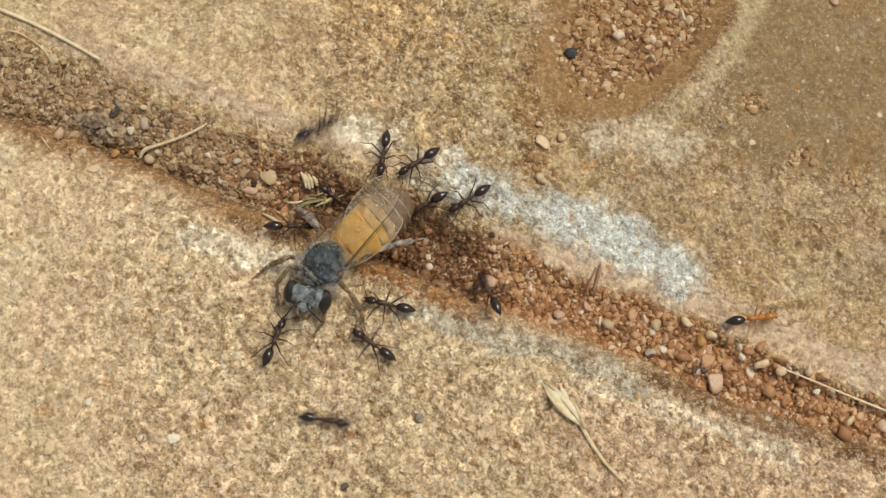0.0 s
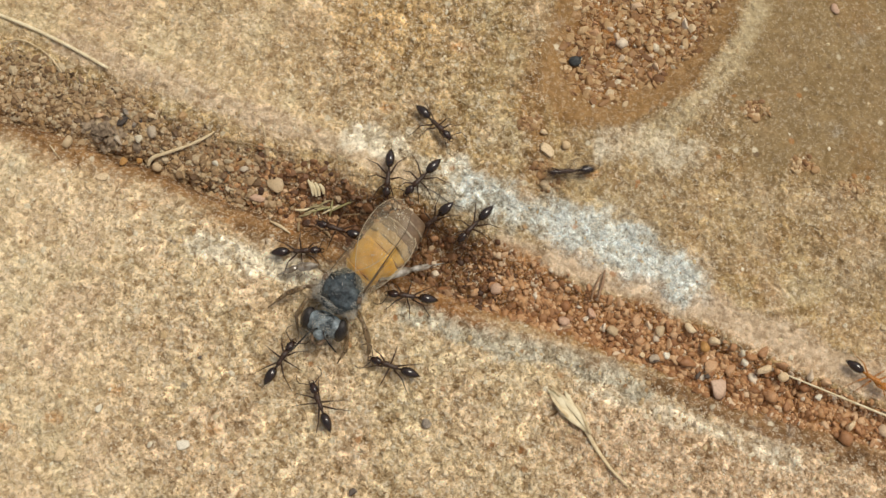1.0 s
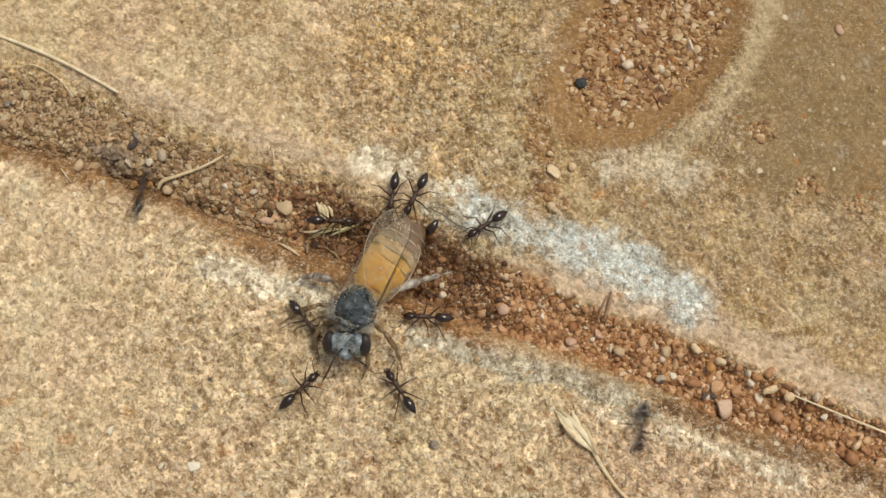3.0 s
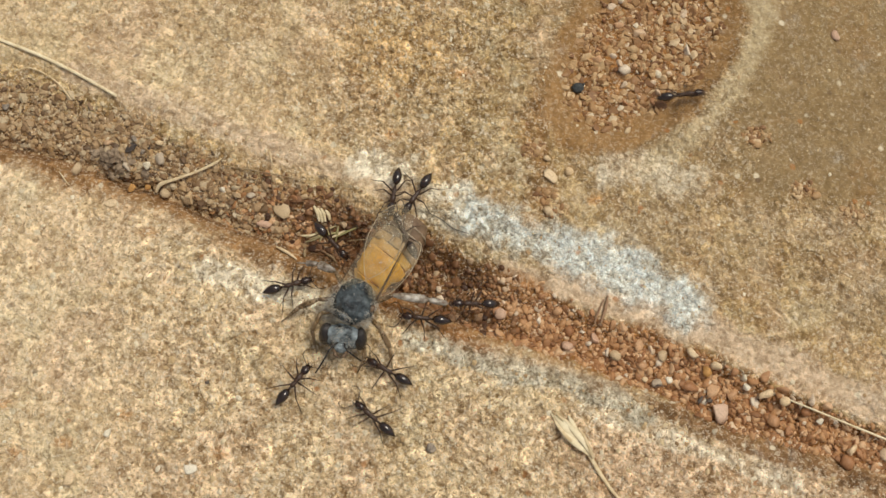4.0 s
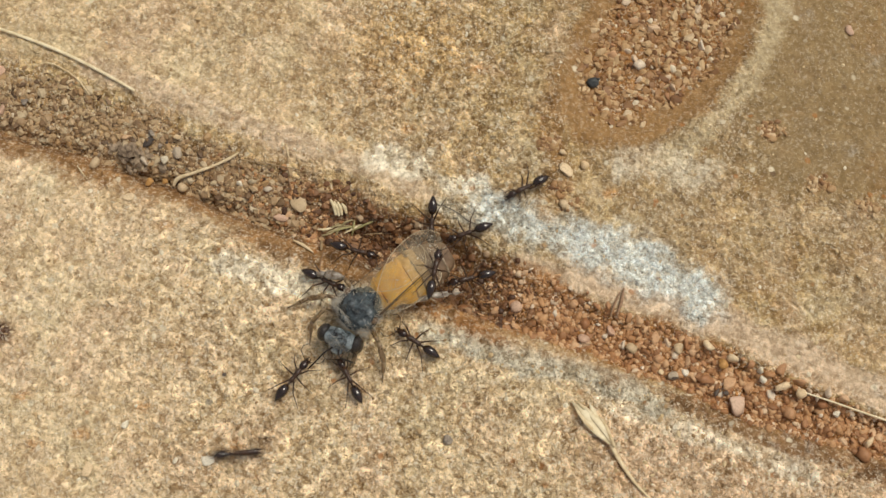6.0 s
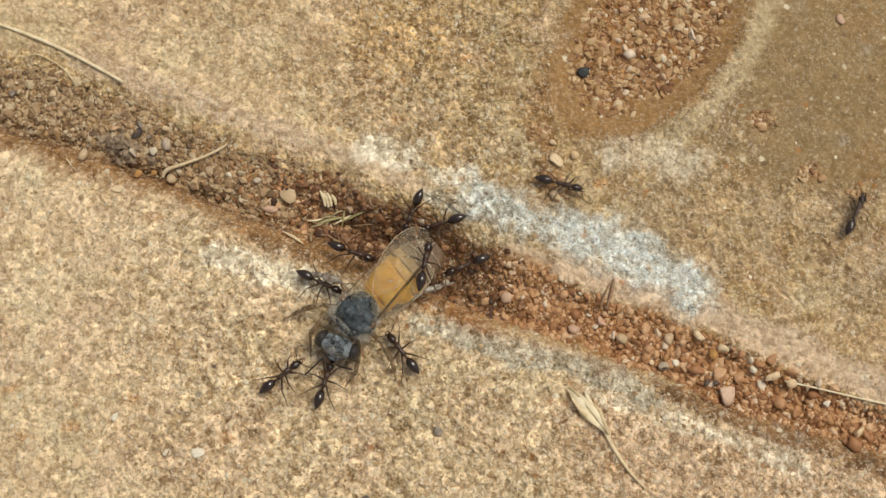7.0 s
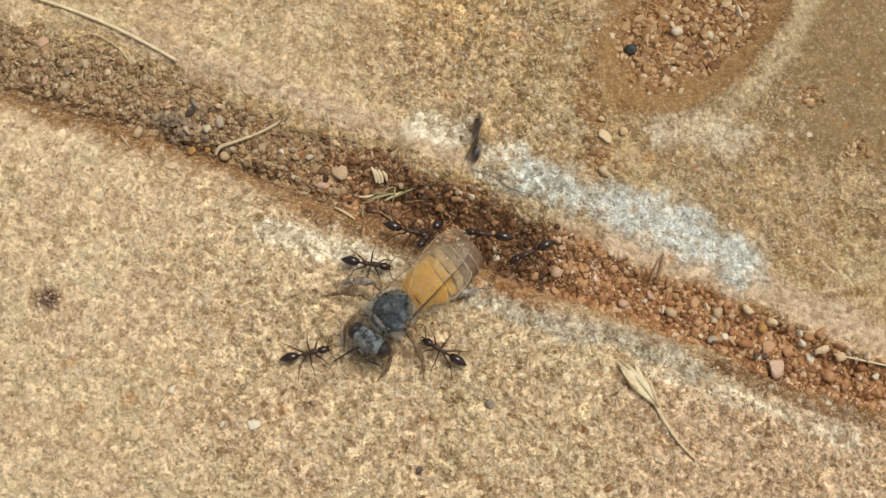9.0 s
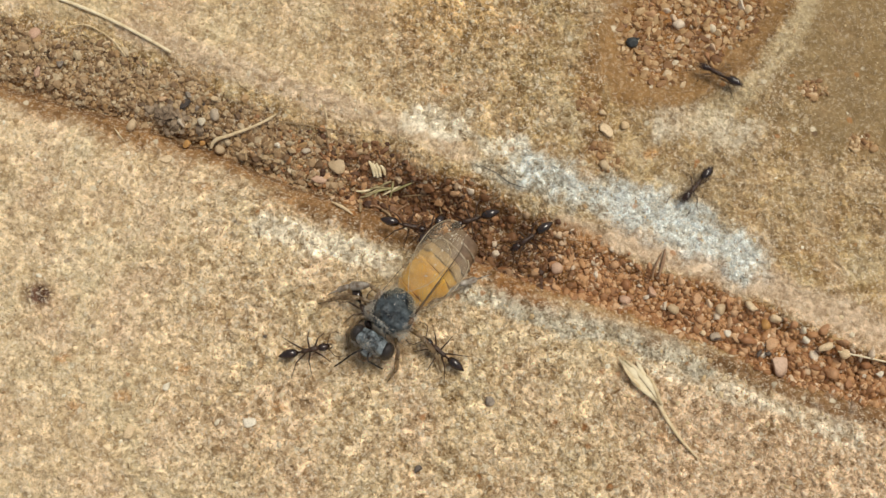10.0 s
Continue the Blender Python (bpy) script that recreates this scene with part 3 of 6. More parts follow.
def lay_pebbles():
    """Rounded pebbles that can be told apart, sharing a few meshes."""
    shapes = []
    for k in range(10):
        me = many_grains("pebble", np.zeros((1, 3)), np.ones(1), PEBBLE, 2, 40 + k, sink=0.5, facets=9)
        shapes.append(me)
    r = np.random.default_rng(50)
    spots = []

    def place(x, y, s):
        if all((x - a) ** 2 + (y - b) ** 2 > (0.8 * (s + c)) ** 2 for a, b, c in spots):
            spots.append((x, y, s))
            return True
        return False

    count = 0
    fixed = ((14.9, -6.95, 0.62), (17.6, -7.45, 0.40), (19.5, -6.4, 0.42), (16.2, -7.15, 0.46),
             (13.9, -5.8, 0.4), (20.1, -9.1, 0.5), (24.4, -11.6, 0.5), (14.6, -7.5, 0.32))
    spots.extend(fixed)
    while len(spots) < 191:
        x = r.uniform(-3.0, 27)
        u = r.uniform(0.1, 0.98)
        y = float(low_edge(x) + u * (high_edge(x) - low_edge(x)))
        if x > 2.5 or r.random() < 0.3:
            place(x, y, float(np.clip(r.gamma(5, 0.046), 0.13, 0.36)))
    while len(spots) < 261:
        x, y = r.uniform(7, 19), r.uniform(8, 21)
        if pit_field(np.array([x]), np.array([y]))[0] < 0.8:
            place(x, y, float(np.clip(r.gamma(5, 0.045), 0.12, 0.4)))
    while len(spots) < 269:
        x = r.uniform(-32, -5)
        u = r.uniform(0.1, 0.9)
        place(x, float(low_edge(x) + u * (high_edge(x) - low_edge(x))), float(np.clip(r.gamma(4, 0.055), 0.12, 0.42)))
    xs, ys = np.array([p[0] for p in spots]), np.array([p[1] for p in spots])
    for (x, y, s), z in zip(spots, height(xs, ys)):
        ob = under(new("pebble", shapes[count % 10]), ground)
        ob.matrix_basis = pose(x * MM, y * MM, (z + 0.22 * s) * MM, 0, 0, r.uniform(0, 360)) @ Matrix.Diagonal((s, s, s, 1))
        count += 1

    # single stones that stand out by their colour
    tints = {name: grain_material(name + " stone", ((0.0, a), (1.0, b)), False, 0.5) for name, a, b in (
        ("cream", (0.70, 0.50, 0.28), (0.76, 0.58, 0.36)), ("beige", (0.52, 0.37, 0.21), (0.58, 0.43, 0.26)), ("grey", (0.48, 0.38, 0.27), (0.56, 0.46, 0.34)),
        ("slate", (0.085, 0.066, 0.052), (0.13, 0.10, 0.08)), ("white", (0.76, 0.66, 0.48), (0.82, 0.73, 0.57)), ("orange", (0.52, 0.27, 0.08), (0.58, 0.32, 0.11)), ("pink", (0.58, 0.36, 0.24), (0.62, 0.42, 0.29)))}
    singles = [("cream", -16.38, 5.1, 0.48, 1.3), ("beige", -10.44, 4.65, 0.80, 0.30), ("grey", -18.17, 7.55, 0.36, 0.9), ("white", -19.06, 7.17, 0.26, 0.9), ("orange", -19.89, 5.75, 0.30, 0.9),
               ("orange", -19.0, 5.8, 0.30, 0.9), ("cream", -18.12, 8.51, 0.26, 0.9), ("beige", -17.9, 5.5, 0.34, 0.8), ("pink", -29.68, 10.6, 0.36, 0.9), ("cream", -21.15, 4.6, 0.34, 0.5),
               ("cream", -25.58, 10.95, 0.30, 0.9), ("cream", -25.2, 12.23, 0.22, 0.9), ("grey", -20.4, 7.2, 0.30, 0.9), ("beige", -23.5, 6.95, 0.36, 0.7), ("pink", -29.9, 13.0, 0.55, 0.4),
               ("white", -14.2, 5.6, 0.2, 0.9), ("grey", -12.4, 5.2, 0.24, 0.8), ("cream", -31.3, 4.5, 0.32, 0.7), ("pink", -11.6, 3.6, 0.5, 0.35)]
    singles += [("cream", 15.12, -4.94, 0.38, 0.9), ("beige", 13.33, -5.04, 0.34, 0.9), ("pink", 16.7, -8.5, 0.58, 0.9), ("cream", 19.4, -7.5, 0.46, 0.8), ("cream", 20.57, -7.95, 0.40, 0.7),
                ("white", 18.16, -6.47, 0.34, 0.9), ("white", 18.3, -7.0, 0.28, 0.9), ("cream", 16.5, -5.8, 0.36, 0.9), ("cream", 12.2, -6.45, 0.24, 0.9), ("white", 13.65, -6.5, 0.24, 0.9),
                ("cream", 24.57, -10.86, 0.46, 0.9), ("white", 22.75, -9.15, 0.28, 0.9), ("pink", 9.12, -3.96, 0.38, 0.9), ("beige", 10.42, -5.00, 0.34, 0.9), ("pink", 3.29, -2.30, 0.28, 0.9),
                ("pink", 7.50, -4.39, 0.36, 0.9), ("orange", 15.94, -6.01, 0.40, 0.9), ("grey", 12.89, -6.71, 0.30, 0.9), ("slate", 15.55, -7.75, 0.26, 0.9), ("slate", 16.05, -7.75, 0.22, 0.9), ("slate", 12.95, -6.7, 0.30, 0.7)]
    # pale grains on the slabs
    singles += [("white", -20.3, -9.75, 0.27, 0.6), ("white", -15.45, -11.9, 0.36, 0.6), ("cream", -22.5, -12.4, 0.38, 0.5), ("white", -17.3, -11.9, 0.22, 0.6), ("cream", 6.5, 6.4, 0.50, 0.6),
                ("cream", 7.8, 6.75, 0.26, 0.8), ("cream", 6.4, 7.7, 0.26, 0.8), ("slate", -14.55, -6.75, 0.16, 0.6), ("slate", -5.4, -14.7, 0.3, 0.4), ("pink", 25.8, 16.2, 0.32, 0.5)]
    for k, (tint, x, y, s, flat) in enumerate(singles):
        me = many_grains("pebble", np.zeros((1, 3)), np.ones(1), tints[tint], 2, 240 + k, sink=0.5, facets=7)
        ob = under(new("pebble", me), ground)
        ob.matrix_basis = pose(x * MM, y * MM, (0.08 + ground_at(x, y) if flat < 0.45 else max(ground_at(x + a, y + b) for a in (-0.4, 0, 0.4) for b in (-0.4, 0, 0.4)) + 0.30 * s * flat) * MM, 0, 0, 40 * k) @ Matrix.Diagonal((s, s, s * flat, 1))


# ---- things ----
def part(name, bm, material, parent, label=""):
    me = bpy.data.meshes.new(name)
    bm.to_mesh(me)
    bm.free()
    me.polygons.foreach_set("use_smooth", [True] * len(me.polygons))
    me.materials.append(material)
    ob = new(name, me)
    ob.parent = parent
    return tagged(ob, label)


def loft(bm, rings, sides=16):
    """A closed skin over rings of (x, y, z, half width, half height), in mm, lying across x; rings may lean by following the line."""
    pts = [Vector(r[:3]) for r in rings]
    loops = []
    for k, (x, y, z, w, h) in enumerate(rings):
        ahead = (pts[min(k + 1, len(pts) - 1)] - pts[max(k - 1, 0)]).normalized()
        side = Vector((0, 0, 1)).cross(ahead)
        side = side.normalized() if side.length > 1e-3 else Vector((0, 1, 0))
        up = ahead.cross(side)
        loops.append([bm.verts.new((pts[k] + side * w * math.cos(a) + up * h * math.sin(a)) * MM)
                      for a in (2 * math.pi * i / sides for i in range(sides))])
    for a, b in zip(loops, loops[1:]):
        for i in range(sides):
            bm.faces.new((a[i], a[(i + 1) % sides], b[(i + 1) % sides], b[i]))
    for ring, flip in ((loops[0], True), (loops[-1], False)):
        bm.faces.new(ring[::-1] if flip else ring)
    return bm


def egg(cx, cy, cz, lx, wy, hz, taper=0.0, rings=9, sides=16, tip=0.04, lean=0.0):
    """Rings of an egg along x: half length lx, half width wy, half height hz; taper above 0 narrows its rear end."""
    out = []
    for k in range(rings):
        a = math.pi * (k + 0.35) / (rings - 0.3)
        s, c = max(math.sin(a), tip), math.cos(a)
        s *= 1 + taper * c
        out.append((cx + lx * c, cy, cz + lean * c, wy * s, hz * s))
    return out[::-1]


def tube(bm, pts, radii, sides=6, flat=1.0):
    return loft(bm, [(*p, r * flat, r) for p, r in zip(pts, radii)], sides)


def crumple(bm, depth, size, seed):
    """Dents and wrinkles pressed into a skin, depth and size in mm."""
    bm.normal_update()
    for v in bm.verts:
        p = v.co / (MM * size) + Vector((seed, 2 * seed, 0))
        n = noise.turbulence(p, 3, False) - 0.5
        v.co = v.co + v.normal * n * depth * MM
    return bm


def hairs(bm, centre, radii, n, length, seed, zmin=-0.2, keep=None, width=0.018):
    """Short tapering hairs standing out of an egg-shaped body."""
    r = random.Random(seed)
    made = 0
    while made < n:
        d = Vector((r.gauss(0, 1), r.gauss(0, 1), r.gauss(0, 1))).normalized()
        if d.z < zmin or (keep and not keep(d)):
            continue
        made += 1
        p = Vector(centre) + Vector((d.x * radii[0], d.y * radii[1], d.z * radii[2]))
        out = (Vector((d.x / radii[0], d.y / radii[1], d.z / radii[2])).normalized() + 0.5 * Vector((r.gauss(0, 0.5) - 0.3, r.gauss(0, 0.5), r.gauss(0, 0.4)))).normalized()
        side = out.cross(Vector((r.random(), r.random(), r.random()))).normalized()
        ln = length * r.uniform(0.6, 1.3)
        w = width
        base = [bm.verts.new((p + w * (side * math.cos(a) + out.cross(side) * math.sin(a)) - out * 0.05) * MM) for a in (0, 2.09, 4.19)]
        bend = Vector((r.gauss(0, 0.15), r.gauss(0, 0.15), -0.15)) * ln
        top = bm.verts.new((p + out * ln + bend) * MM)
        for i in range(3):
            bm.faces.new((base[i], base[(i + 1) % 3], top))
    return bm


def chitin(name, colour, second, rough, scale=6.0, spec=0.5, relief=0.00003, thin=0.0):
    """Insect shell: two tints in fine mottling, with a slight relief."""
    m, nt, b = node_mat(name)
    v = mm_coords(nt)
    n = noise_tex(nt, v, scale, 4, 0.65)
    nt.links.new(mixc(nt, ramp(nt, n, ((0.35, 0.0), (0.68, 1.0))), colour, second), b.inputs["Base Color"])
    nt.links.new(ramp(nt, noise_tex(nt, v, scale * 0.7, 3), ((0.3, rough * 0.7), (0.7, min(1, rough * 1.3)))), b.inputs["Roughness"])
    b.inputs["Specular IOR Level"].default_value = spec
    b.inputs["Transmission Weight"].default_value = thin
    bump(nt, noise_tex(nt, v, scale * 2.5, 3), relief, 0.7, b)
    return m


ANT_DARK = chitin("ant shell", (0.014, 0.007, 0.005), (0.045, 0.021, 0.012), 0.2, 7.0, 0.5, relief=0.00001)
ANT_TAIL = chitin("ant tail", (0.010, 0.006, 0.004), (0.040, 0.018, 0.009), 0.12, 5.0, 0.7, relief=0.000005)
ANT_BROWN = chitin("ant midbody", (0.026, 0.013, 0.008), (0.075, 0.036, 0.018), 0.3, 7.0, 0.45)
ANT_LEG = chitin("ant leg", (0.035, 0.017, 0.009), (0.085, 0.042, 0.02), 0.42, 7.0, 0.3)
AMBER = chitin("amber shell", (0.50, 0.17, 0.02), (0.62, 0.27, 0.05), 0.25, 5.0, thin=0.25)
# blue-grey second tints paint in the sky's sheen; on the face, pale hair too
BEE_BLACK = chitin("bee back", (0.003, 0.004, 0.0045), (0.088, 0.11, 0.12), 0.16, 1.7, 0.5, relief=0.00022)
BEE_GREY = chitin("bee face", (0.004, 0.005, 0.006), (0.36, 0.42, 0.44), 0.16, 1.6, 0.5, relief=0.0002)
BEE_EYE = chitin("bee eye", (0.016, 0.013, 0.012), (0.045, 0.037, 0.033), 0.2, 14.0, 0.35)
BEE_AMBER = chitin("amber band", (0.60, 0.285, 0.012), (0.78, 0.45, 0.05), 0.36, 1.5, relief=0.0001)
BEE_HONEY = chitin("honey band", (0.50, 0.26, 0.03), (0.64, 0.40, 0.09), 0.38, 1.6, relief=0.0001)
BEE_TAWNY = chitin("tawny band", (0.32, 0.20, 0.085), (0.48, 0.34, 0.17), 0.4, 1.6, relief=0.0001)
PALE_EDGE = chitin("pale edge", (0.15, 0.095, 0.05), (0.46, 0.38, 0.27), 0.5, 1.5, relief=0.0001)
BEE_BROWN = chitin("brown band", (0.11, 0.062, 0.03), (0.22, 0.14, 0.08), 0.45, 2.2)
BEE_LEG = chitin("bee leg", (0.16, 0.095, 0.042), (0.46, 0.32, 0.17), 0.3, 1.6, 0.4, thin=0.5)
# the near-white second tint paints highlights onto the brown shins
BEE_GLASS_LEG = chitin("bee shin", (0.20, 0.14, 0.085), (0.75, 0.69, 0.60), 0.14, 2.0, 0.8, relief=0.00012, thin=0.4)
HAIR = chitin("bee hair", (0.50, 0.44, 0.35), (0.68, 0.62, 0.52), 0.7, 3.0)
WING_VEIN = chitin("wing vein", (0.06, 0.034, 0.016), (0.14, 0.085, 0.04), 0.4, 4.0)
RIM = chitin("wing rim", (0.36, 0.27, 0.16), (0.58, 0.48, 0.33), 0.4, 2.0)
FINE_VEIN = chitin("fine vein", (0.26, 0.17, 0.08), (0.40, 0.28, 0.15), 0.4, 4.0)


def wing_material(lo=0.05, hi=0.18):
    m, nt, b = node_mat("wing membrane")
    v = mm_coords(nt)
    b.inputs["Roughness"].default_value = 0.25
    b.inputs["Specular IOR Level"].default_value = 0.6
    n = noise_tex(nt, v, 1.4, 4)
    nt.links.new(mixc(nt, n, (0.62, 0.50, 0.32), (0.80, 0.70, 0.52)), b.inputs["Base Color"])
    bump(nt, noise_tex(nt, v, 2.2, 3), 0.00012, 0.5, b)
    clear = add(nt, "ShaderNodeBsdfTransparent", Color=(0.98, 0.95, 0.88, 1))
    mix = nt.nodes.new("ShaderNodeMixShader")
    nt.links.new(ramp(nt, n, ((0.3, lo), (0.7, hi))), mix.inputs[0])
    nt.links.new(clear.outputs[0], mix.inputs[1])
    nt.links.new(b.outputs[0], mix.inputs[2])
    nt.links.new(mix.outputs[0], nt.nodes["Material Output"].inputs[0])
    return m


WING = wing_material()
MILKY_WING = wing_material(0.07, 0.20)

LEG_SIDES = (("front", 0.50, 0.15, 38), ("middle", 0.22, 0.17, 92), ("rear", -0.05, 0.15, 140))


def build_ant(front=None):
    """A long-legged ant, 2.9 mm from jaws to tail, on its feet at z = 0."""
    dark, brown, legm = front or ANT_DARK, front or ANT_BROWN, front or ANT_LEG
    ant = new("ant")
    head = part("head", loft(bmesh.new(), egg(1.10, 0, 0.62, 0.37, 0.235, 0.20, taper=-0.16, lean=-0.06), 14), dark, ant)
    for s in (1, -1):
        part("eye", loft(bmesh.new(), egg(1.10, 0.20 * s, 0.70, 0.075, 0.06, 0.06, rings=6), 8), BEE_EYE, head)
        part("jaw", tube(bmesh.new(), ((1.40, 0.12 * s, 0.55), (1.52, 0.12 * s, 0.52), (1.62, 0.02 * s, 0.50)), (0.05, 0.04, 0.015)), brown, head)
        part("antenna", tube(bmesh.new(), ((1.33, 0.10 * s, 0.68), (1.50, 0.42 * s, 0.92), (1.66, 0.70 * s, 0.86), (1.95, 0.78 * s, 0.60), (2.22, 0.66 * s, 0.38)),
                             (0.030, 0.024, 0.024, 0.027, 0.02)), legm, head)
    part("thorax", loft(bmesh.new(), ((0.80, 0, 0.58, 0.07, 0.07), (0.70, 0, 0.62, 0.14, 0.14), (0.52, 0, 0.68, 0.19, 0.18), (0.30, 0, 0.66, 0.16, 0.15),
                                      (0.14, 0, 0.60, 0.125, 0.12), (-0.02, 0, 0.62, 0.15, 0.15), (-0.20, 0, 0.58, 0.13, 0.13), (-0.30, 0, 0.52, 0.06, 0.06)), 14), brown, ant)
    part("waist", loft(bmesh.new(), ((-0.26, 0, 0.50, 0.05, 0.05), (-0.36, 0, 0.55, 0.075, 0.10), (-0.44, 0, 0.52, 0.07, 0.07), (-0.52, 0, 0.50, 0.05, 0.05)), 10), brown, ant)
    part("gaster", loft(bmesh.new(), ((-0.47, 0, 0.52, 0.07, 0.08), (-0.56, 0, 0.56, 0.18, 0.17), (-0.70, 0, 0.59, 0.26, 0.25), (-0.92, 0, 0.60, 0.30, 0.28), (-1.15, 0, 0.58, 0.285, 0.26),
                                      (-1.36, 0, 0.54, 0.21, 0.19), (-1.54, 0, 0.49, 0.11, 0.10), (-1.68, 0, 0.45, 0.02, 0.02)), 16), ANT_TAIL, ant, "glossy black tail end" if front else "")
    for name, x, y, angle in LEG_SIDES:
        for s in (1, -1):
            a = radians(angle)
            reach = {"front": 1.15, "middle": 1.2, "rear": 1.6}[name]
            d = Vector((math.cos(a), s * math.sin(a), 0))
            e = Vector((math.cos(a * 0.92), s * math.sin(a * 0.92), 0))
            pts = [(0, 0, 0.42), tuple(d * 0.14 + Vector((0, 0, 0.40))), tuple(d * reach * 0.48 + Vector((0, 0, 0.82))),
                   tuple(d * reach * 0.52 + Vector((0, 0, 0.80))), tuple(d * reach * 0.5 + e * reach * 0.33 + Vector((0, 0, 0.24))), tuple(d * reach * 0.5 + e * reach * 0.58 + Vector((0, 0, 0.03)))]
            leg = part("leg", tube(bmesh.new(), pts, (0.05, 0.06, 0.042, 0.034, 0.024, 0.011)), legm, ant)
            leg.matrix_basis = pose(x * MM, s * y * MM * 0.6, 0)
    return ant


def build_wing(length, width):
    """Membrane of a wing in its own space: the stiff front edge along -x, the web to +y; gently cambered."""
    bm = bmesh.new()
    rows, cols = 26, 10
    grid = []
    for i in range(rows + 1):
        u = i / rows
        half = 0.5 * width * (0.22 + 0.78 * math.sin(math.pi / 2 * min(1, u / 0.62)))
        mid = half
        if u > 0.70:
            half *= math.sqrt(max(0.004, 1 - ((u - 0.70) / 0.30) ** 2))
        line = []
        for j in range(cols + 1):
            v = j / cols
            z = 0.18 * math.sin(math.pi * v) * math.sin(math.pi * u) - 0.30 * u * u + 0.025 * math.sin(9 * u + 5 * v)
            line.append(bm.verts.new((-length * u * MM, (mid + half * (2 * v - 1)) * MM, z * MM)))
        grid.append(line)
    for i in range(rows):
        for j in range(cols):
            bm.faces.new((grid[i][j], grid[i + 1][j], grid[i + 1][j + 1], grid[i][j + 1]))
    edge = [tuple(g[0].co / MM) for g in grid[:-2]]
    rim = [tuple(grid[i][cols].co / MM) for i in range(3, rows + 1)]
    ribs = [[tuple(grid[i][min(cols - 1, 1 + int(i * k))].co / MM) for i in range(1, n)] for k, n in ((0.16, 19), (0.34, 16), (0.52, 14))]
    ribs += [[tuple(grid[i][j].co / MM) for j in range(a, b)] for i, a, b in ((12, 1, 6), (16, 1, 7))]
    return bm, edge, rim, ribs


def build_bee():
    """A small honey bee, 10.5 mm long, lying belly down: +x ahead, feet near z = 0."""
    bee = new("honey_bee")
    back = crumple(loft(bmesh.new(), egg(0, 0, 1.65, 1.43, 1.42, 1.12, rings=64), 96), 0.14, 0.6, 3)
    for v in back.verts:  # the seams between the plates of the back
        x, y, z = v.co / MM
        if z > 1.7:
            seam = 0.13 * math.exp(-(((x + 0.78 - 0.25 * y * y) / 0.09) ** 2)) + 0.10 * math.exp(-(((x - 1.02 + 0.3 * y * y) / 0.08) ** 2))
            seam += (0.07 * math.exp(-(((abs(y) - 0.62 - 0.1 * x) / 0.07) ** 2)) + 0.05 * math.exp(-((y / 0.05) ** 2))) * (1 if -0.7 < x < 0.9 else 0)
            v.co.z -= seam * MM
    thorax = part("thorax", back, BEE_BLACK, bee)
    part("scutellum", loft(bmesh.new(), egg(-1.08, 0, 2.18, 0.32, 0.74, 0.32, rings=9), 16), BEE_BLACK, thorax)
    part("collar", loft(bmesh.new(), egg(1.0, 0, 1.60, 0.34, 0.75, 0.66, rings=9), 20), BEE_GREY, thorax)
    fuzz = hairs(bmesh.new(), (0, 0, 1.7), (1.37, 1.32, 1.08), 620, 0.34, 3, -0.25, lambda d: (abs(d.y) > 0.76 and d.x < 0.6) or d.x < -0.70 or d.x > 0.92, 0.013)
    tagged(part("fur", fuzz, HAIR, thorax, "pale straggling fur"), kind="stuff")
    for side in (1, -1):
        part("tegula", loft(bmesh.new(), egg(-0.15, 1.22 * side, 2.15, 0.24, 0.17, 0.15, rings=9), 12), BEE_BROWN, thorax)
        tuft = hairs(bmesh.new(), (0.72, 1.12 * side, 1.55), (0.34, 0.30, 0.34), 260, 0.26, 7 + side, -0.3, None, 0.013)
        tagged(part("fur", tuft, HAIR, thorax, "whitish tuft of fur at the shoulder"), kind="stuff")
    ruff = hairs(bmesh.new(), (0.15, 0, 1.65), (1.18, 1.22, 0.98), 260, 0.22, 17, 0.0, lambda d: 0.62 < d.x < 0.86, 0.012)
    tagged(part("fur", ruff, HAIR, thorax, "pale straggling fur"), kind="stuff")
    # sparse pale hairs on the back, which also stand in for glints
    lying = hairs(bmesh.new(), (0, 0, 1.65), (1.38, 1.36, 1.08), 18, 0.36, 9, 0.2, lambda d: d.x < 0.2 or abs(d.y) > 0.5, 0.014)
    tagged(part("fur", lying, HAIR, thorax, "pale straggling fur"), kind="stuff")

    head = part("head", crumple(loft(bmesh.new(), egg(0.0, 0, 0.0, 0.66, 1.34, 1.0, taper=0.0, rings=30), 50), 0.10, 0.5, 5), BEE_GREY, bee)
    head.matrix_basis = pose(2.12 * MM, 0, 1.55 * MM, 0, 18, 0)
    for s in (1, -1):
        eye = part("eye", loft(bmesh.new(), egg(0, 0, 0, 0.56, 0.42, 0.80, rings=15), 22), BEE_EYE, head, "glossy black compound eye")
        eye.matrix_basis = pose(-0.02 * MM, s * 1.04 * MM, 0.02 * MM, 0, 0, s * 8)
        ant = part("antenna", tube(bmesh.new(), ((0.66, 0.20 * s, 0.20), (0.95, 0.30 * s, 0.22), (1.06, 0.45 * s, 0.05), (1.02, 0.75 * s, -0.25), (0.95, 1.05 * s, -0.60), (0.9, 1.3 * s, -0.85)) if s > 0
                                   else ((0.66, 0.20 * s, 0.20), (1.0, 0.45 * s, 0.20), (1.25, 0.62 * s, 0.0), (1.6, 0.80 * s, -0.35), (1.95, 1.0 * s, -0.7), (2.3, 1.2 * s, -0.95)),
                                   (0.05, 0.052, 0.05, 0.052, 0.055, 0.045), 8), BEE_EYE, head)
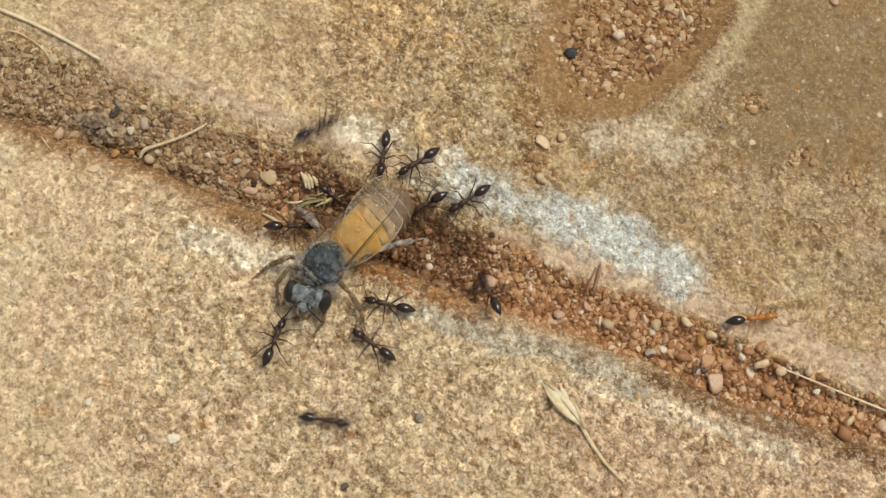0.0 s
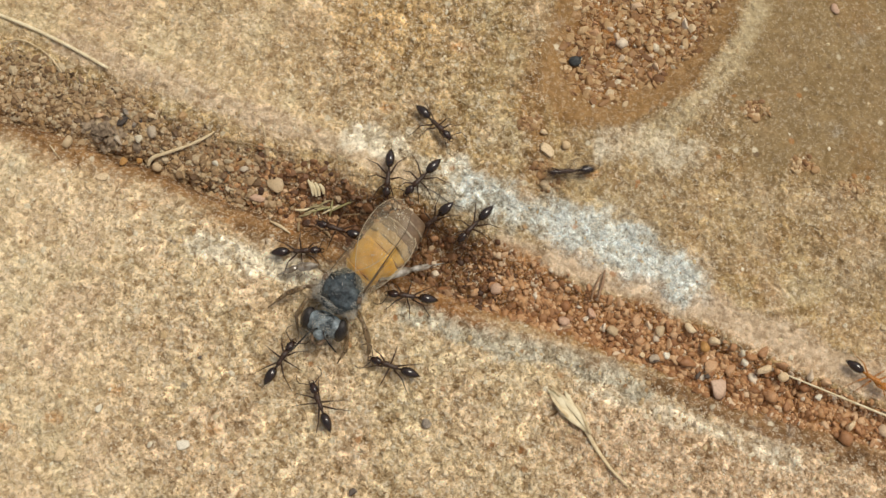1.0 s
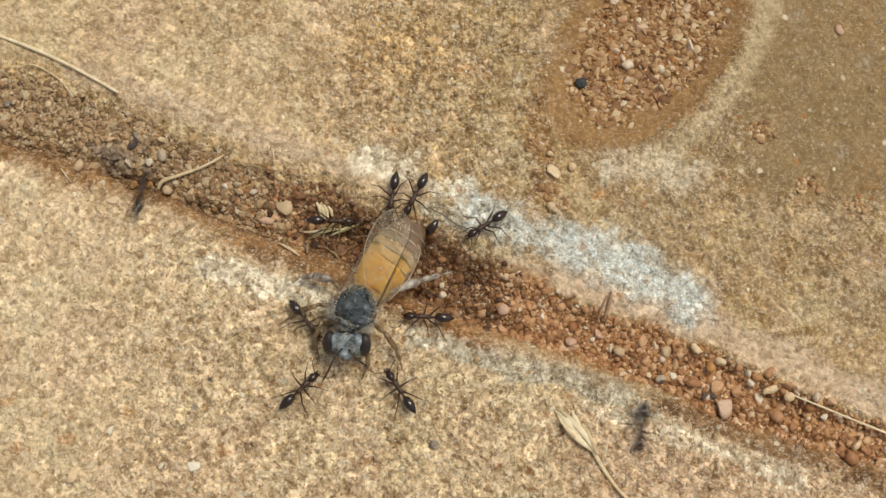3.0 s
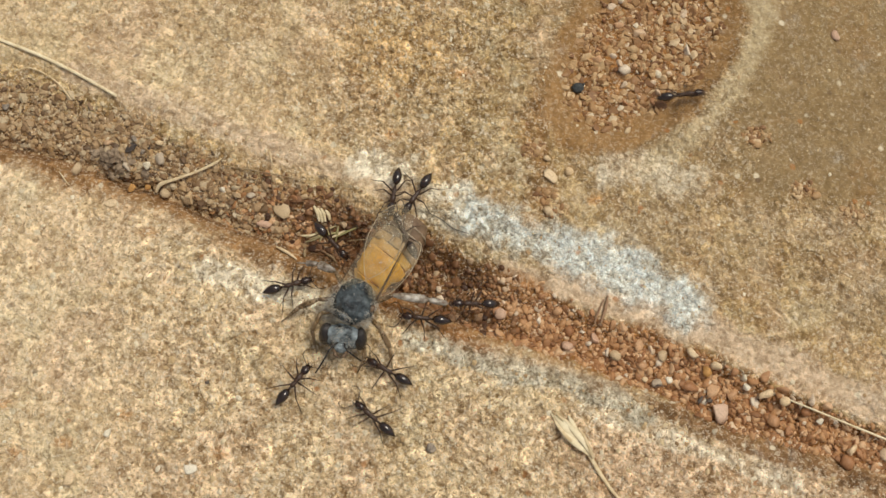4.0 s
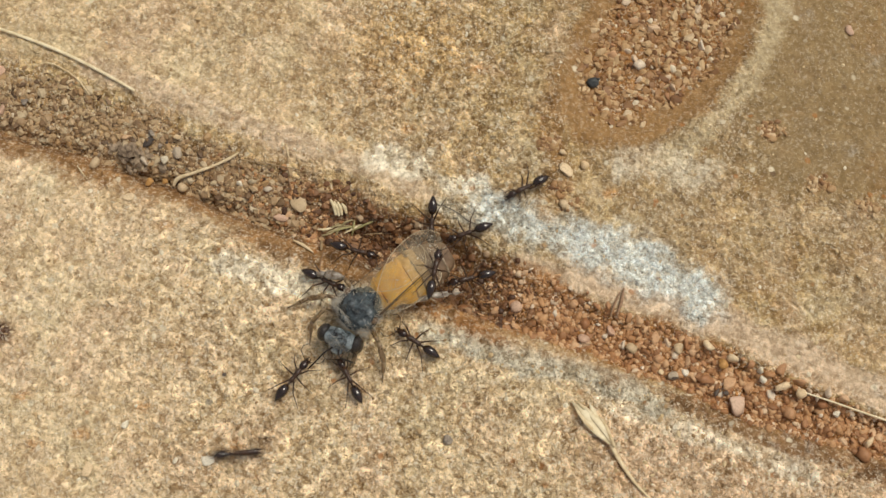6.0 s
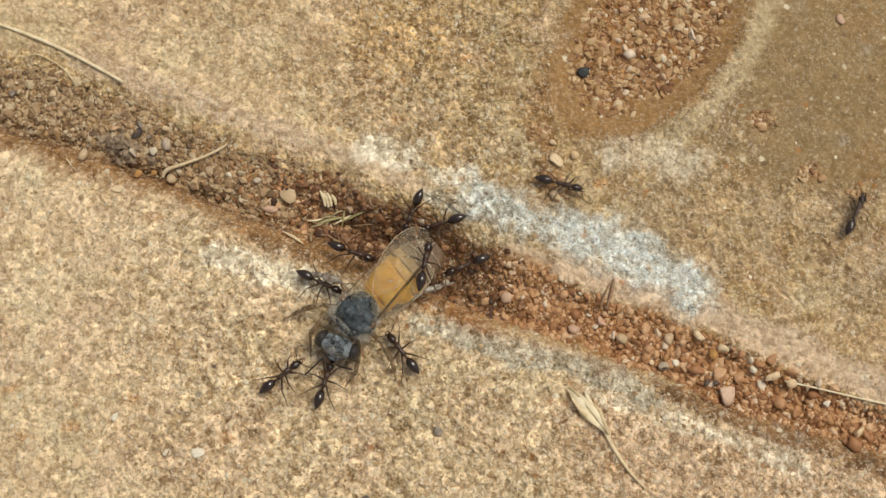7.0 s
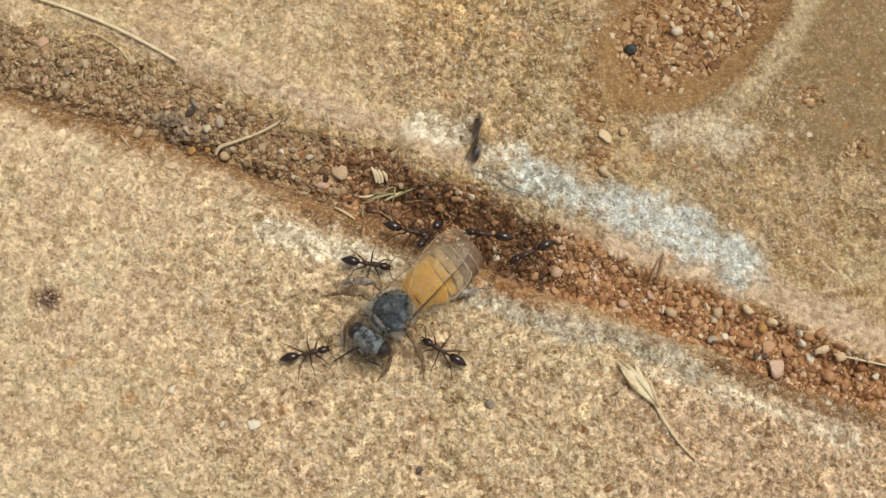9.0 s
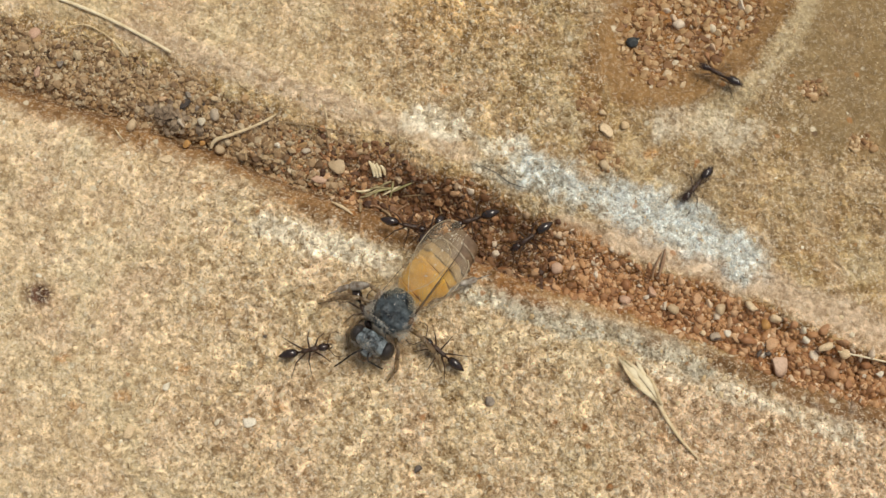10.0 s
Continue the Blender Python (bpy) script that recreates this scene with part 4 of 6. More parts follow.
        part("mandible", tube(bmesh.new(), ((0.66, 0.36 * s, -0.45), (0.98, 0.28 * s, -0.58), (1.12, 0.06 * s, -0.62)), (0.15, 0.12, 0.05), 8), BEE_BROWN, head)
    part("clypeus", loft(bmesh.new(), egg(0.62, 0, -0.28, 0.30, 0.42, 0.40, rings=8), 14), BEE_GREY, head)
    for y, x in ((0, 0.12), (0.17, -0.02), (-0.17, -0.02)):
        part("ocellus", loft(bmesh.new(), egg(x, y, 0.90, 0.07, 0.07, 0.06, rings=6), 10), BEE_EYE, head)
    fz = hairs(bmesh.new(), (0, 0, 0), (0.58, 0.98, 0.92), 420, 0.18, 5, -0.5, lambda d: abs(d.y) < 0.72 and d.x > 0.15, 0.016)
    tagged(part("face_fur", fz, HAIR, head, "short whitish face fur"), kind="stuff")

    # abdomen of overlapping rings
    def girth(x):
        u = min(max((-1.0 - x) / 5.7, 0), 1)
        return 1.55 * math.sqrt(max(0.0, 1 - ((u - 0.49) / 0.54) ** 2))

    def spine(x):
        return 1.45 - 0.012 * (x + 1) ** 2 - 0.38 * math.exp(-((x + 1) / 0.9) ** 2)

    def aside(x):
        return 0.05 + 0.92 * min(max((-1.0 - x) / 5.7, 0), 1)

    cuts = (-1.0, -1.75, -3.35, -3.95, -4.5, -5.05, -5.65, -6.5)
    shells = (BEE_AMBER, BEE_AMBER, BEE_HONEY, BEE_TAWNY, BEE_BROWN, BEE_BROWN, BEE_BROWN)
    for k, (a, b) in enumerate(zip(cuts, cuts[1:])):
        rings = []
        for i in range(13):
            u = i / 12
            x = a + (b - a) * u - (0.10 * u if k < 6 else 0)
            g = max(girth(x), 0.05) * (0.965 + 0.05 * u if i else 0.90)
            if i == 12:
                g *= 0.95 if k < 6 else 0.45
            rings.append((x, aside(x), spine(x), g, g * 0.80))
        part("abdomen_ring", crumple(loft(bmesh.new(), rings, 48), 0.16 if k < 4 else 0.06, 0.8, k), shells[k], bee, "amber-yellow ring" if k == 1 else "greyish brown ring")
        if 4 <= k < 6:
            edge_rings = []
            for x in (b + 0.02, b - 0.06, b - 0.13, b - 0.17):
                g = girth(x) * 1.03 - (0.06 if x < b - 0.15 else 0)
                edge_rings.append((x, aside(x), spine(x), g, g * 0.80))
            part("ring_edge", crumple(loft(bmesh.new(), edge_rings, 48), 0.05, 0.5, k), PALE_EDGE, bee, "pale downy rear edge of the ring")

    # wings folded back: the far one lies over the whole body with its stiff edge to the left, the others peep out below
    for name, base, turn, roll, length, width, skin, stiff in (("forewing", (-0.55, 1.25, 2.72), 0, 3, 5.85, -2.3, MILKY_WING, 0.062),
                                                               ("forewing", (-0.55, -1.15, 2.55), -4, -3, 4.6, 2.0, WING, 0.028),
                                                               ("hindwing", (-0.70, 1.25, 2.40), -1, 6, 4.3, 0.95, MILKY_WING, 0.03)):
        bm, edge, rim, ribs = build_wing(length, width)
        wing = part(name, bm, skin, bee, "smoky clear wing with brown veins")
        wing.matrix_basis = pose(base[0] * MM, base[1] * MM, base[2] * MM, roll, 12.0, turn)
        part("leading_vein", tube(bmesh.new(), edge, [stiff * (1 - 0.75 * i / len(edge)) for i in range(len(edge))], 6), WING_VEIN, wing)
        part("wing_rim", tube(bmesh.new(), rim, [0.022] * len(rim), 5), RIM, wing)
        for rib in ribs:
            part("vein", tube(bmesh.new(), [(p[0], p[1], p[2] + 0.012) for p in rib], [0.008] * len(rib), 5), FINE_VEIN, wing)
        if width < -2:
            r = random.Random(81)
            specks = bmesh.new()
            for _ in range(46):
                u, v = r.betavariate(3, 1.6) * 0.92, r.uniform(0.12, 0.85)
                if r.random() < 0.5:
                    u, v = 0.86 + r.gauss(0, 0.03), 0.25 + r.gauss(0, 0.12)
                v = min(max(v, 0.1), 0.8)
                size = r.uniform(0.015, 0.05) * MM
                at = Matrix.Translation(Vector((-length * u, width * v, 0.18 * math.sin(math.pi * v) * math.sin(math.pi * u) - 0.30 * u * u + 0.03)) * MM)
                bmesh.ops.create_icosphere(specks, subdivisions=1, radius=size, matrix=at @ Matrix.Diagonal((r.uniform(0.7, 1.8), 1, 0.7, 1)))
            tagged(part("dust_specks", specks, HAIR, wing, "tiny pale specks of dust"), kind="stuff")

    # legs: thigh, shin, foot
    legs = (("front", 1, ((0, 0, 1.0), (0.75, 0.85, 1.25), (1.7, 1.35, 0.6), (2.6, 1.35, 0.12)), (0.85, 0.75), BEE_LEG),
            ("front", -1, ((0, 0, 1.0), (0.55, -0.75, 1.3), (1.7, -0.75, 0.9), (2.7, 0.1, 0.12)), (0.85, -0.75), BEE_LEG),
            ("middle", 1, ((0, 0, 0.95), (0.35, 1.25, 1.35), (0.85, 2.3, 0.75), (1.7, 3.1, 0.10)), (0.1, 0.95), BEE_LEG),
            ("middle", -1, ((0, 0, 0.95), (0.45, -1.2, 1.2), (1.2, -2.2, 0.7), (2.3, -3.0, 0.10)), (0.1, -0.95), BEE_LEG),
            ("hind", 1, ((0, 0, 0.9), (-1.2, 0.65, 1.3), (-2.5, 2.4, 0.9), (-3.7, 4.2, 0.3)), (-0.6, 0.9), BEE_GLASS_LEG),
            ("hind", -1, ((0, 0, 0.9), (-0.5, -1.15, 1.3), (-0.3, -2.4, 0.9), (0.3, -3.6, 0.25)), (-0.6, -0.9), BEE_GLASS_LEG))
    for name, s, p, (bx, by), mat in legs:
        p = [Vector(q) for q in p]
        wide = 0.20 if name == "hind" else 0.13 if name == "middle" else 0.10
        femur = part("leg", tube(bmesh.new(), (p[0], p[0].lerp(p[1], 0.4), p[0].lerp(p[1], 0.8), p[1]), (0.11, 0.16, 0.14, 0.10), 10), BEE_LEG, bee)
        femur.matrix_basis = pose(bx * MM, by * MM, 0)
        part("shin", tube(bmesh.new(), (p[1], p[1].lerp(p[2], 0.35), p[1].lerp(p[2], 0.85), p[2]), (0.09, wide, wide * 1.1, 0.10), 10, 1.3), mat, femur)
        q = p[2].lerp(p[3], 0.55)
        part("foot", tube(bmesh.new(), (p[2], p[2].lerp(q, 0.3), p[2].lerp(q, 0.9), q, q.lerp(p[3], 0.5), p[3]), (0.10, wide * 0.8, wide * 0.75, 0.045, 0.04, 0.022), 8, 1.25), mat, femur)
    return tagged(bee, "small amber and grey honey bee dragged by ants", "bee")


bee = build_bee()


# ---- litter on the stone ----
SOIL = chitin("soil", (0.04, 0.03, 0.025), (0.13, 0.10, 0.08), 0.95, 5.0, relief=0.0001)
STRAW = chitin("straw", (0.68, 0.54, 0.31), (0.86, 0.75, 0.52), 0.5, 1.5)
HUSK = chitin("husk", (0.58, 0.42, 0.22), (0.78, 0.63, 0.40), 0.55, 1.8)
FIBRE = chitin("dry fibre", (0.20, 0.125, 0.06), (0.42, 0.30, 0.16), 0.6, 2.0)
DULL = chitin("dull root", (0.10, 0.085, 0.065), (0.20, 0.17, 0.13), 0.7, 2.0)
OLIVE_HAY = chitin("greenish hay", (0.30, 0.26, 0.10), (0.48, 0.42, 0.20), 0.6, 2.0)
HAY = chitin("hay", (0.26, 0.20, 0.09), (0.46, 0.37, 0.20), 0.6, 2.0)
TWIG = chitin("twig", (0.22, 0.12, 0.06), (0.36, 0.22, 0.12), 0.7, 4.0)
SEED = chitin("black seed", (0.02, 0.022, 0.022), (0.06, 0.065, 0.062), 0.6, 4.0)
CLOD = chitin("dirt clod", (0.13, 0.085, 0.05), (0.40, 0.30, 0.20), 0.95, 1.6, relief=0.0001)
CRUMB = chitin("dark crumb", (0.17, 0.13, 0.098), (0.42, 0.35, 0.27), 0.95, 4.0, relief=0.0001)


def stalk(name, pts, radii, material, label, category, lift=0.12, flat=1.0, sides=8):
    """A dry stalk lying along the stone through points (x, y) in mm."""
    fine, rad = [], []
    for k in range(len(pts) - 1):
        for i in range(6):
            u = i / 6
            p0, p1, p2, p3 = (Vector(pts[max(0, min(len(pts) - 1, k + d))]) for d in (-1, 0, 1, 2))
            fine.append(0.5 * ((2 * p1) + (p2 - p0) * u + (2 * p0 - 5 * p1 + 4 * p2 - p3) * u * u + (3 * p1 - p0 - 3 * p2 + p3) * u**3))
            rad.append(radii[k] * (1 - u) + radii[k + 1] * u)
    fine.append(Vector(pts[-1]))
    rad.append(radii[-1])
    x0, y0 = pts[0]
    zs = np.array([ground_at(p.x, p.y) for p in fine])
    zs = np.array([zs[max(0, i - 4):i + 5].max() for i in range(len(zs))])
    zs = np.convolve(np.pad(zs, 5, mode="edge"), np.ones(11) / 11, "valid") + lift
    bm = tube(bmesh.new(), [(p.x - x0, p.y - y0, z) for p, z in zip(fine, zs)], rad, sides, flat)
    ob = new(name)
    ob.matrix_basis = pose(x0 * MM, y0 * MM, 0)
    part("stem", bm, material, ob)
    return tagged(ob, label, category)


stalk("straw", ((-35, 17.5), (-28.2, 15.1), (-24.45, 13.45), (-21.0, 11.5)), (0.07, 0.085, 0.09, 0.07), STRAW, "long pale curved blade of straw on the slab", "straw", 0.14, 1.3)
stalk("straw", ((-18.5, 5.6), (-18.2, 6.0), (-17.3, 6.25), (-16.0, 6.65), (-14.8, 7.15), (-14.25, 7.5)), (0.07, 0.12, 0.09, 0.07, 0.085, 0.03), HUSK, "short bent piece of straw in the joint", "straw", 0.25, 1.2)
for a, b in (((-8.42, 4.54), (-8.08, 3.6)), ((-8.2, 4.42), (-7.88, 3.55)), ((-7.98, 4.4), (-7.7, 3.6)), ((-7.7, 4.3), (-7.42, 3.7))):
    mid = (0.5 * (a[0] + b[0]) + 0.06, 0.5 * (a[1] + b[1]) + 0.03)
    stalk("straw", (a, mid, b), (0.03, 0.06, 0.035), STRAW, "pale chip of straw stuck in the grit", "straw", 0.25, 2.2, 5)
stalk("straw", ((-10.74, 1.95), (-10.1, 1.6), (-9.42, 1.1)), (0.03, 0.08, 0.03), HUSK, "thin pale chip of straw at the lip of the joint", "straw", 0.1, 1.4)
chaff = (((-8.95, 2.72), (-7.88, 3.34)), ((-7.15, 2.84), (-5.71, 3.31)), ((-7.87, 3.03), (-7.03, 3.47)), ((-9.25, 2.84), (-8.23, 3.03)), ((-8.7, 2.6), (-7.4, 3.2)), ((-8.2, 2.75), (-6.6, 3.15)),
         ((-9.0, 2.45), (-7.9, 2.95)), ((-7.6, 2.7), (-6.3, 3.3)), ((-8.4, 3.0), (-7.2, 3.1)), ((-7.1, 2.6), (-6.9, 3.5)), ((-8.1, 2.5), (-7.8, 3.2)))
for k, (a, b) in enumerate(chaff):
    mid = (0.5 * (a[0] + b[0]), 0.5 * (a[1] + b[1]) + 0.08 * (k % 3 - 1))
    stalk("chaff", (a, mid, b), (0.03, 0.05, 0.03), (HAY, OLIVE_HAY, HAY, STRAW)[k % 4], "short flat piece of greenish dry grass in the joint", "chaff", 0.12 + 0.06 * (k % 3), 1.8, 5)
fibres = (((-8.95, 1.97), (-8.96, 1.6), (-8.94, 1.28), 0.09), ((-8.7, 1.95), (-8.1, 1.95), (-7.63, 1.75), 0.07), ((-7.63, 1.71), (-7.25, 1.45), (-6.97, 1.03), 0.08), ((-6.85, 1.34), (-6.5, 1.8), (-5.95, 2.21), 0.05),
          ((-6.37, 2.65), (-5.4, 2.68), (-4.51, 2.64), 0.035), ((-4.76, 1.15), (-4.1, 1.2), (-3.56, 1.39), 0.05), ((-3.97, 2.08), (-3.9, 1.8), (-3.8, 1.58), 0.04), ((-8.99, -0.26), (-8.9, 0.4), (-8.76, 1.1), 0.03),
          ((-14.23, 7.04), (-12.6, 6.75), (-9.41, 6.1), 0.035), ((-11.1, 5.9), (-11.0, 5.5), (-10.85, 5.1), 0.04), ((-14.3, 7.3), (-13.9, 7.75), (-13.4, 7.95), 0.03), ((-4.9, 0.5), (-4.3, 1.0), (-3.4, 1.2), 0.04))
for k, (a, b, c, wide) in enumerate(fibres):
    stalk("dry_fibre", (a, b, c), (wide * 0.8, wide, wide * 0.5), (FIBRE, TWIG)[k % 2], "thin brown dry plant fibre in the joint", "plant fibre", 0.2, 1.3, 5)
stalk("dry_fibre", ((-27.6, 13.25), (-26.7, 13.45), (-25.8, 13.1), (-24.8, 12.4), (-23.9, 11.3)), (0.03, 0.05, 0.05, 0.045, 0.03), HUSK, "curved thin tan root fibre at the edge of the joint", "plant fibre", 0.16, 1.0, 5)


for pts, wide, mat, label in ((((-1.42, 4.04), (-0.36, 3.48), (0.33, 2.93), (1.39, 2.56)), 0.035, DULL, "thin dark root fibre along the edge of the white crust"),
                              (((-11.2, 7.85), (-11.15, 7.5), (-11.0, 7.0)), 0.05, HUSK, "short pale sliver of straw on the slab"),
                              (((-21.0, -10.85), (-20.9, -10.6), (-20.75, -10.3)), 0.05, STRAW, "short pale sliver of straw on the slab"),
                              (((-24.5, 6.7), (-24.2, 6.3), (-23.8, 5.8)), 0.035, STRAW, "short pale sliver of straw on the slab"),
                              (((-14.5, -9.5), (-14.2, -9.25), (-13.85, -8.9)), 0.03, HUSK, "short pale sliver of straw on the slab")):
    stalk("plant_sliver", pts, (0.6 * wide,) + (wide,) * (len(pts) - 2) + (0.4 * wide,), mat, label, "plant fibre", 0.16, 1.2, 5)


def build_husk():
    """A dry grass husk: overlapping torn sheaths over a thin curved stem."""
    x0, y0 = 6.85, -8.19
    husk = stalk("grass_husk", ((8.89, -10.56), (9.45, -11.75), (10.29, -13.09), (11.34, -14.26)), (0.10, 0.10, 0.075, 0.03), HUSK,
                 "dry split grass husk with a thin tail, on the near slab", "husk", 0.16, 1.3, 8)
    stem = [c for c in husk.children][0]
    stem.matrix_basis = pose((8.89 - x0) * MM, (-10.56 - y0) * MM, 0)
    husk.matrix_basis = pose(x0 * MM, y0 * MM, 0)
    base = ground_at(8.0, -9.6)
    blades = (((6.80, -8.15), (7.35, -9.0), (8.05, -9.85), (8.95, -10.75), 0.13, STRAW), ((6.95, -8.1), (7.75, -8.85), (8.45, -9.75), (9.15, -10.95), 0.13, HUSK),
              ((7.85, -8.35), (8.0, -8.75), (8.3, -9.4), (8.85, -10.4), 0.10, STRAW), ((7.0, -8.35), (7.65, -9.1), (8.25, -9.85), (8.9, -10.65), 0.24, STRAW),
              ((7.1, -8.3), (7.75, -9.05), (8.3, -9.8), (8.95, -10.75), 0.05, HAY), ((7.2, -9.0), (7.6, -9.6), (8.2, -10.15), (9.0, -10.8), 0.14, STRAW),
              ((7.5, -8.6), (8.05, -9.25), (8.6, -9.95), (9.1, -10.85), 0.15, STRAW), ((8.35, -9.15), (8.65, -9.6), (8.85, -10.1), (9.2, -11.0), 0.07, HUSK),
              ((6.9, -8.45), (7.1, -8.95), (7.5, -9.55), (8.3, -10.3), 0.07, HUSK))
    for n, (a, b, c, d, w, mat) in enumerate(blades):
        pts = [(p[0] - x0, p[1] - y0, base + 0.18 + 0.04 * n + 0.2 * math.sin(1.05 * k)) for k, p in enumerate((a, b, c, d))]
        part("blade", tube(bmesh.new(), pts, (0.012, 0.4 * w, 0.4 * w, 0.03), 8, 3.4), mat, husk)
    return husk


husk = build_husk()
strand = stalk("grass_strand", ((20.4, -7.7), (22.6, -8.6), (25, -9.6), (29, -11.2), (33, -12.6)), (0.05, 0.06, 0.07, 0.08, 0.08), STRAW, "fine pale strand of dry grass over the joint", "grass strand", 0.45, 1.0, 6)
stalk("twig", ((9.95, -1.35), (9.75, -2.2), (9.45, -3.1)), (0.05, 0.12, 0.06), TWIG, "small brown splinter of twig", "twig", 0.2)
stalk("twig", ((9.70, -1.6), (9.30, -2.4), (9.05, -3.15)), (0.03, 0.07, 0.04), TWIG, "small brown splinter of twig", "twig", 0.2)


def lump(name, x, y, size, material, label, category, seed, facets=9):
    ob = new(name, many_grains(name, np.zeros((1, 3)), np.array([size]), material, 3, seed, 0.5, facets=facets))
    ob.matrix_basis = pose(x * MM, y * MM, (ground_at(x, y) + 0.45 * size) * MM)
    return tagged(ob, label, category)


seed = new("seed")
seed.matrix_basis = pose(8.6 * MM, 12.65 * MM, (ground_at(8.6, 12.65) + 0.3) * MM, 0, 0, 30)
part("shell", crumple(loft(bmesh.new(), egg(0, 0, 0, 0.46, 0.40, 0.38, rings=15), 24), 0.10, 0.5, 8), SEED, seed)
part("tip", tube(bmesh.new(), ((0.40, 0, 0.02), (0.48, 0, 0.03), (0.55, 0.02, 0.02)), (0.10, 0.08, 0.03), 8), SEED, seed)
tagged(seed, "round blue-black seed at the edge of the pit", "seed")
r = np.random.default_rng(61)
around = r.normal(size=(150, 2)) * (0.75, 0.5) + (-21.2, 7.9)
clod = many_grains("dirt_clod", np.concatenate([around - (-21.2, 7.9), 0.45 * np.exp(-(((around - (-21.2, 7.9)) / (0.8, 0.55)) ** 2).sum(1))[:, None]], 1), r.gamma(3, 0.055, 150).clip(0.06, 0.36), CLOD, 1, 62, 0.5, smooth=False)
clod_thing = tagged(new("dirt_clod", clod), "crumbly clod of grey-violet dirt in the joint", "dirt clod")
clod_thing.matrix_basis = pose(-21.2 * MM, 7.9 * MM, ground_at(-21.2, 7.9) * MM)
for k, (x, y, size) in enumerate(((-20.1, 8.35, 0.30), (-19.4, 8.1, 0.22), (-19.9, 8.9, 0.2), (-18.9, 8.3, 0.18), (-28.2, 11.1, 0.3))):
    lump("crumb", x, y, size, CRUMB if k % 3 else SOIL, "dark grey crumb of dirt in the joint", "crumb", 72 + k)
lump("crumb", -1.1, -10.7, 0.32, CRUMB, "small dark stone chip on the slab", "crumb", 95)

# ---- ants ----
ants = {}
first = tagged(build_ant(), "dark brown long-legged ant pulling at the bee", "ant", "ants round the bee")
for key in "ABCDEFGI":
    ants[key] = first if key == "A" else copy_thing(first, Matrix())
for key in "HJKLMQ":
    ants[key] = tagged(copy_thing(first, Matrix()), "dark brown long-legged ant running over the stone", group="running ants")
ants["O"] = tagged(build_ant(AMBER), "amber ant with a black tail end, walking off", "ant")


def head_at(turn, nod):
    """The bee's head, turned aside and nodding on its neck."""
    a = radians(turn)
    return pose((0.80 + 1.37 * math.cos(a)) * MM, 1.37 * math.sin(a) * MM, 1.55 * MM, 0, nod, turn)


def swing_legs(ant, runs, seed):
    """Legs stride while the ant runs (spans of seconds) and shift a little while it holds on."""
    r = random.Random(seed)
    for leg in [c for c in ant.children if c.name.startswith("leg")]:
        base = leg.matrix_basis.translation.copy()
        side, pair = (1 if base.y > 0 else -1), round((base.x / MM - 0.22) / 0.27)
        phase = 1 if (pair + (side > 0)) % 2 else -1
        still = r.uniform(-14, 14)
        rows = []
        for k in range(101):
            t = k / 10
            busy = any(a <= t <= b for a, b in runs)
            if busy:
                rows.append((t, side * (phase * 19 * (1 if k % 2 else -1) + r.uniform(-5, 5))))
            elif k % 5 == 0:
                rows.append((t, side * (still + r.uniform(-9, 9))))
        walk(leg, [(t, Matrix.Translation(base) @ pose(0, 0, 0, 0, 0, a)) for t, a in rows])


# ---- sand and pebbles ----
lay_sand()
lay_pebbles()


def on_stone(x, y, turn, up=0.0):
    """The pose of an ant standing on the stone at that place, in mm, or up on the bee's back."""
    a = radians(turn)
    zs = [ground_at(x + d * math.cos(a), y + d * math.sin(a)) for d in (-0.8, 0.0, 0.8)]
    z = max(sum(zs) / 3, zs[1] - 0.1, up - 0.15) + 0.15
    tilt = math.degrees(math.atan2(zs[0] - zs[2], 1.6)) * 0.8
    return pose(x * MM, y * MM, z * MM, 0, 0 if up else max(-28, min(28, tilt)), turn)


def bee_at(x, y, turn):
    return pose(x * MM, y * MM, 0.05 * MM, 0, 0, turn)


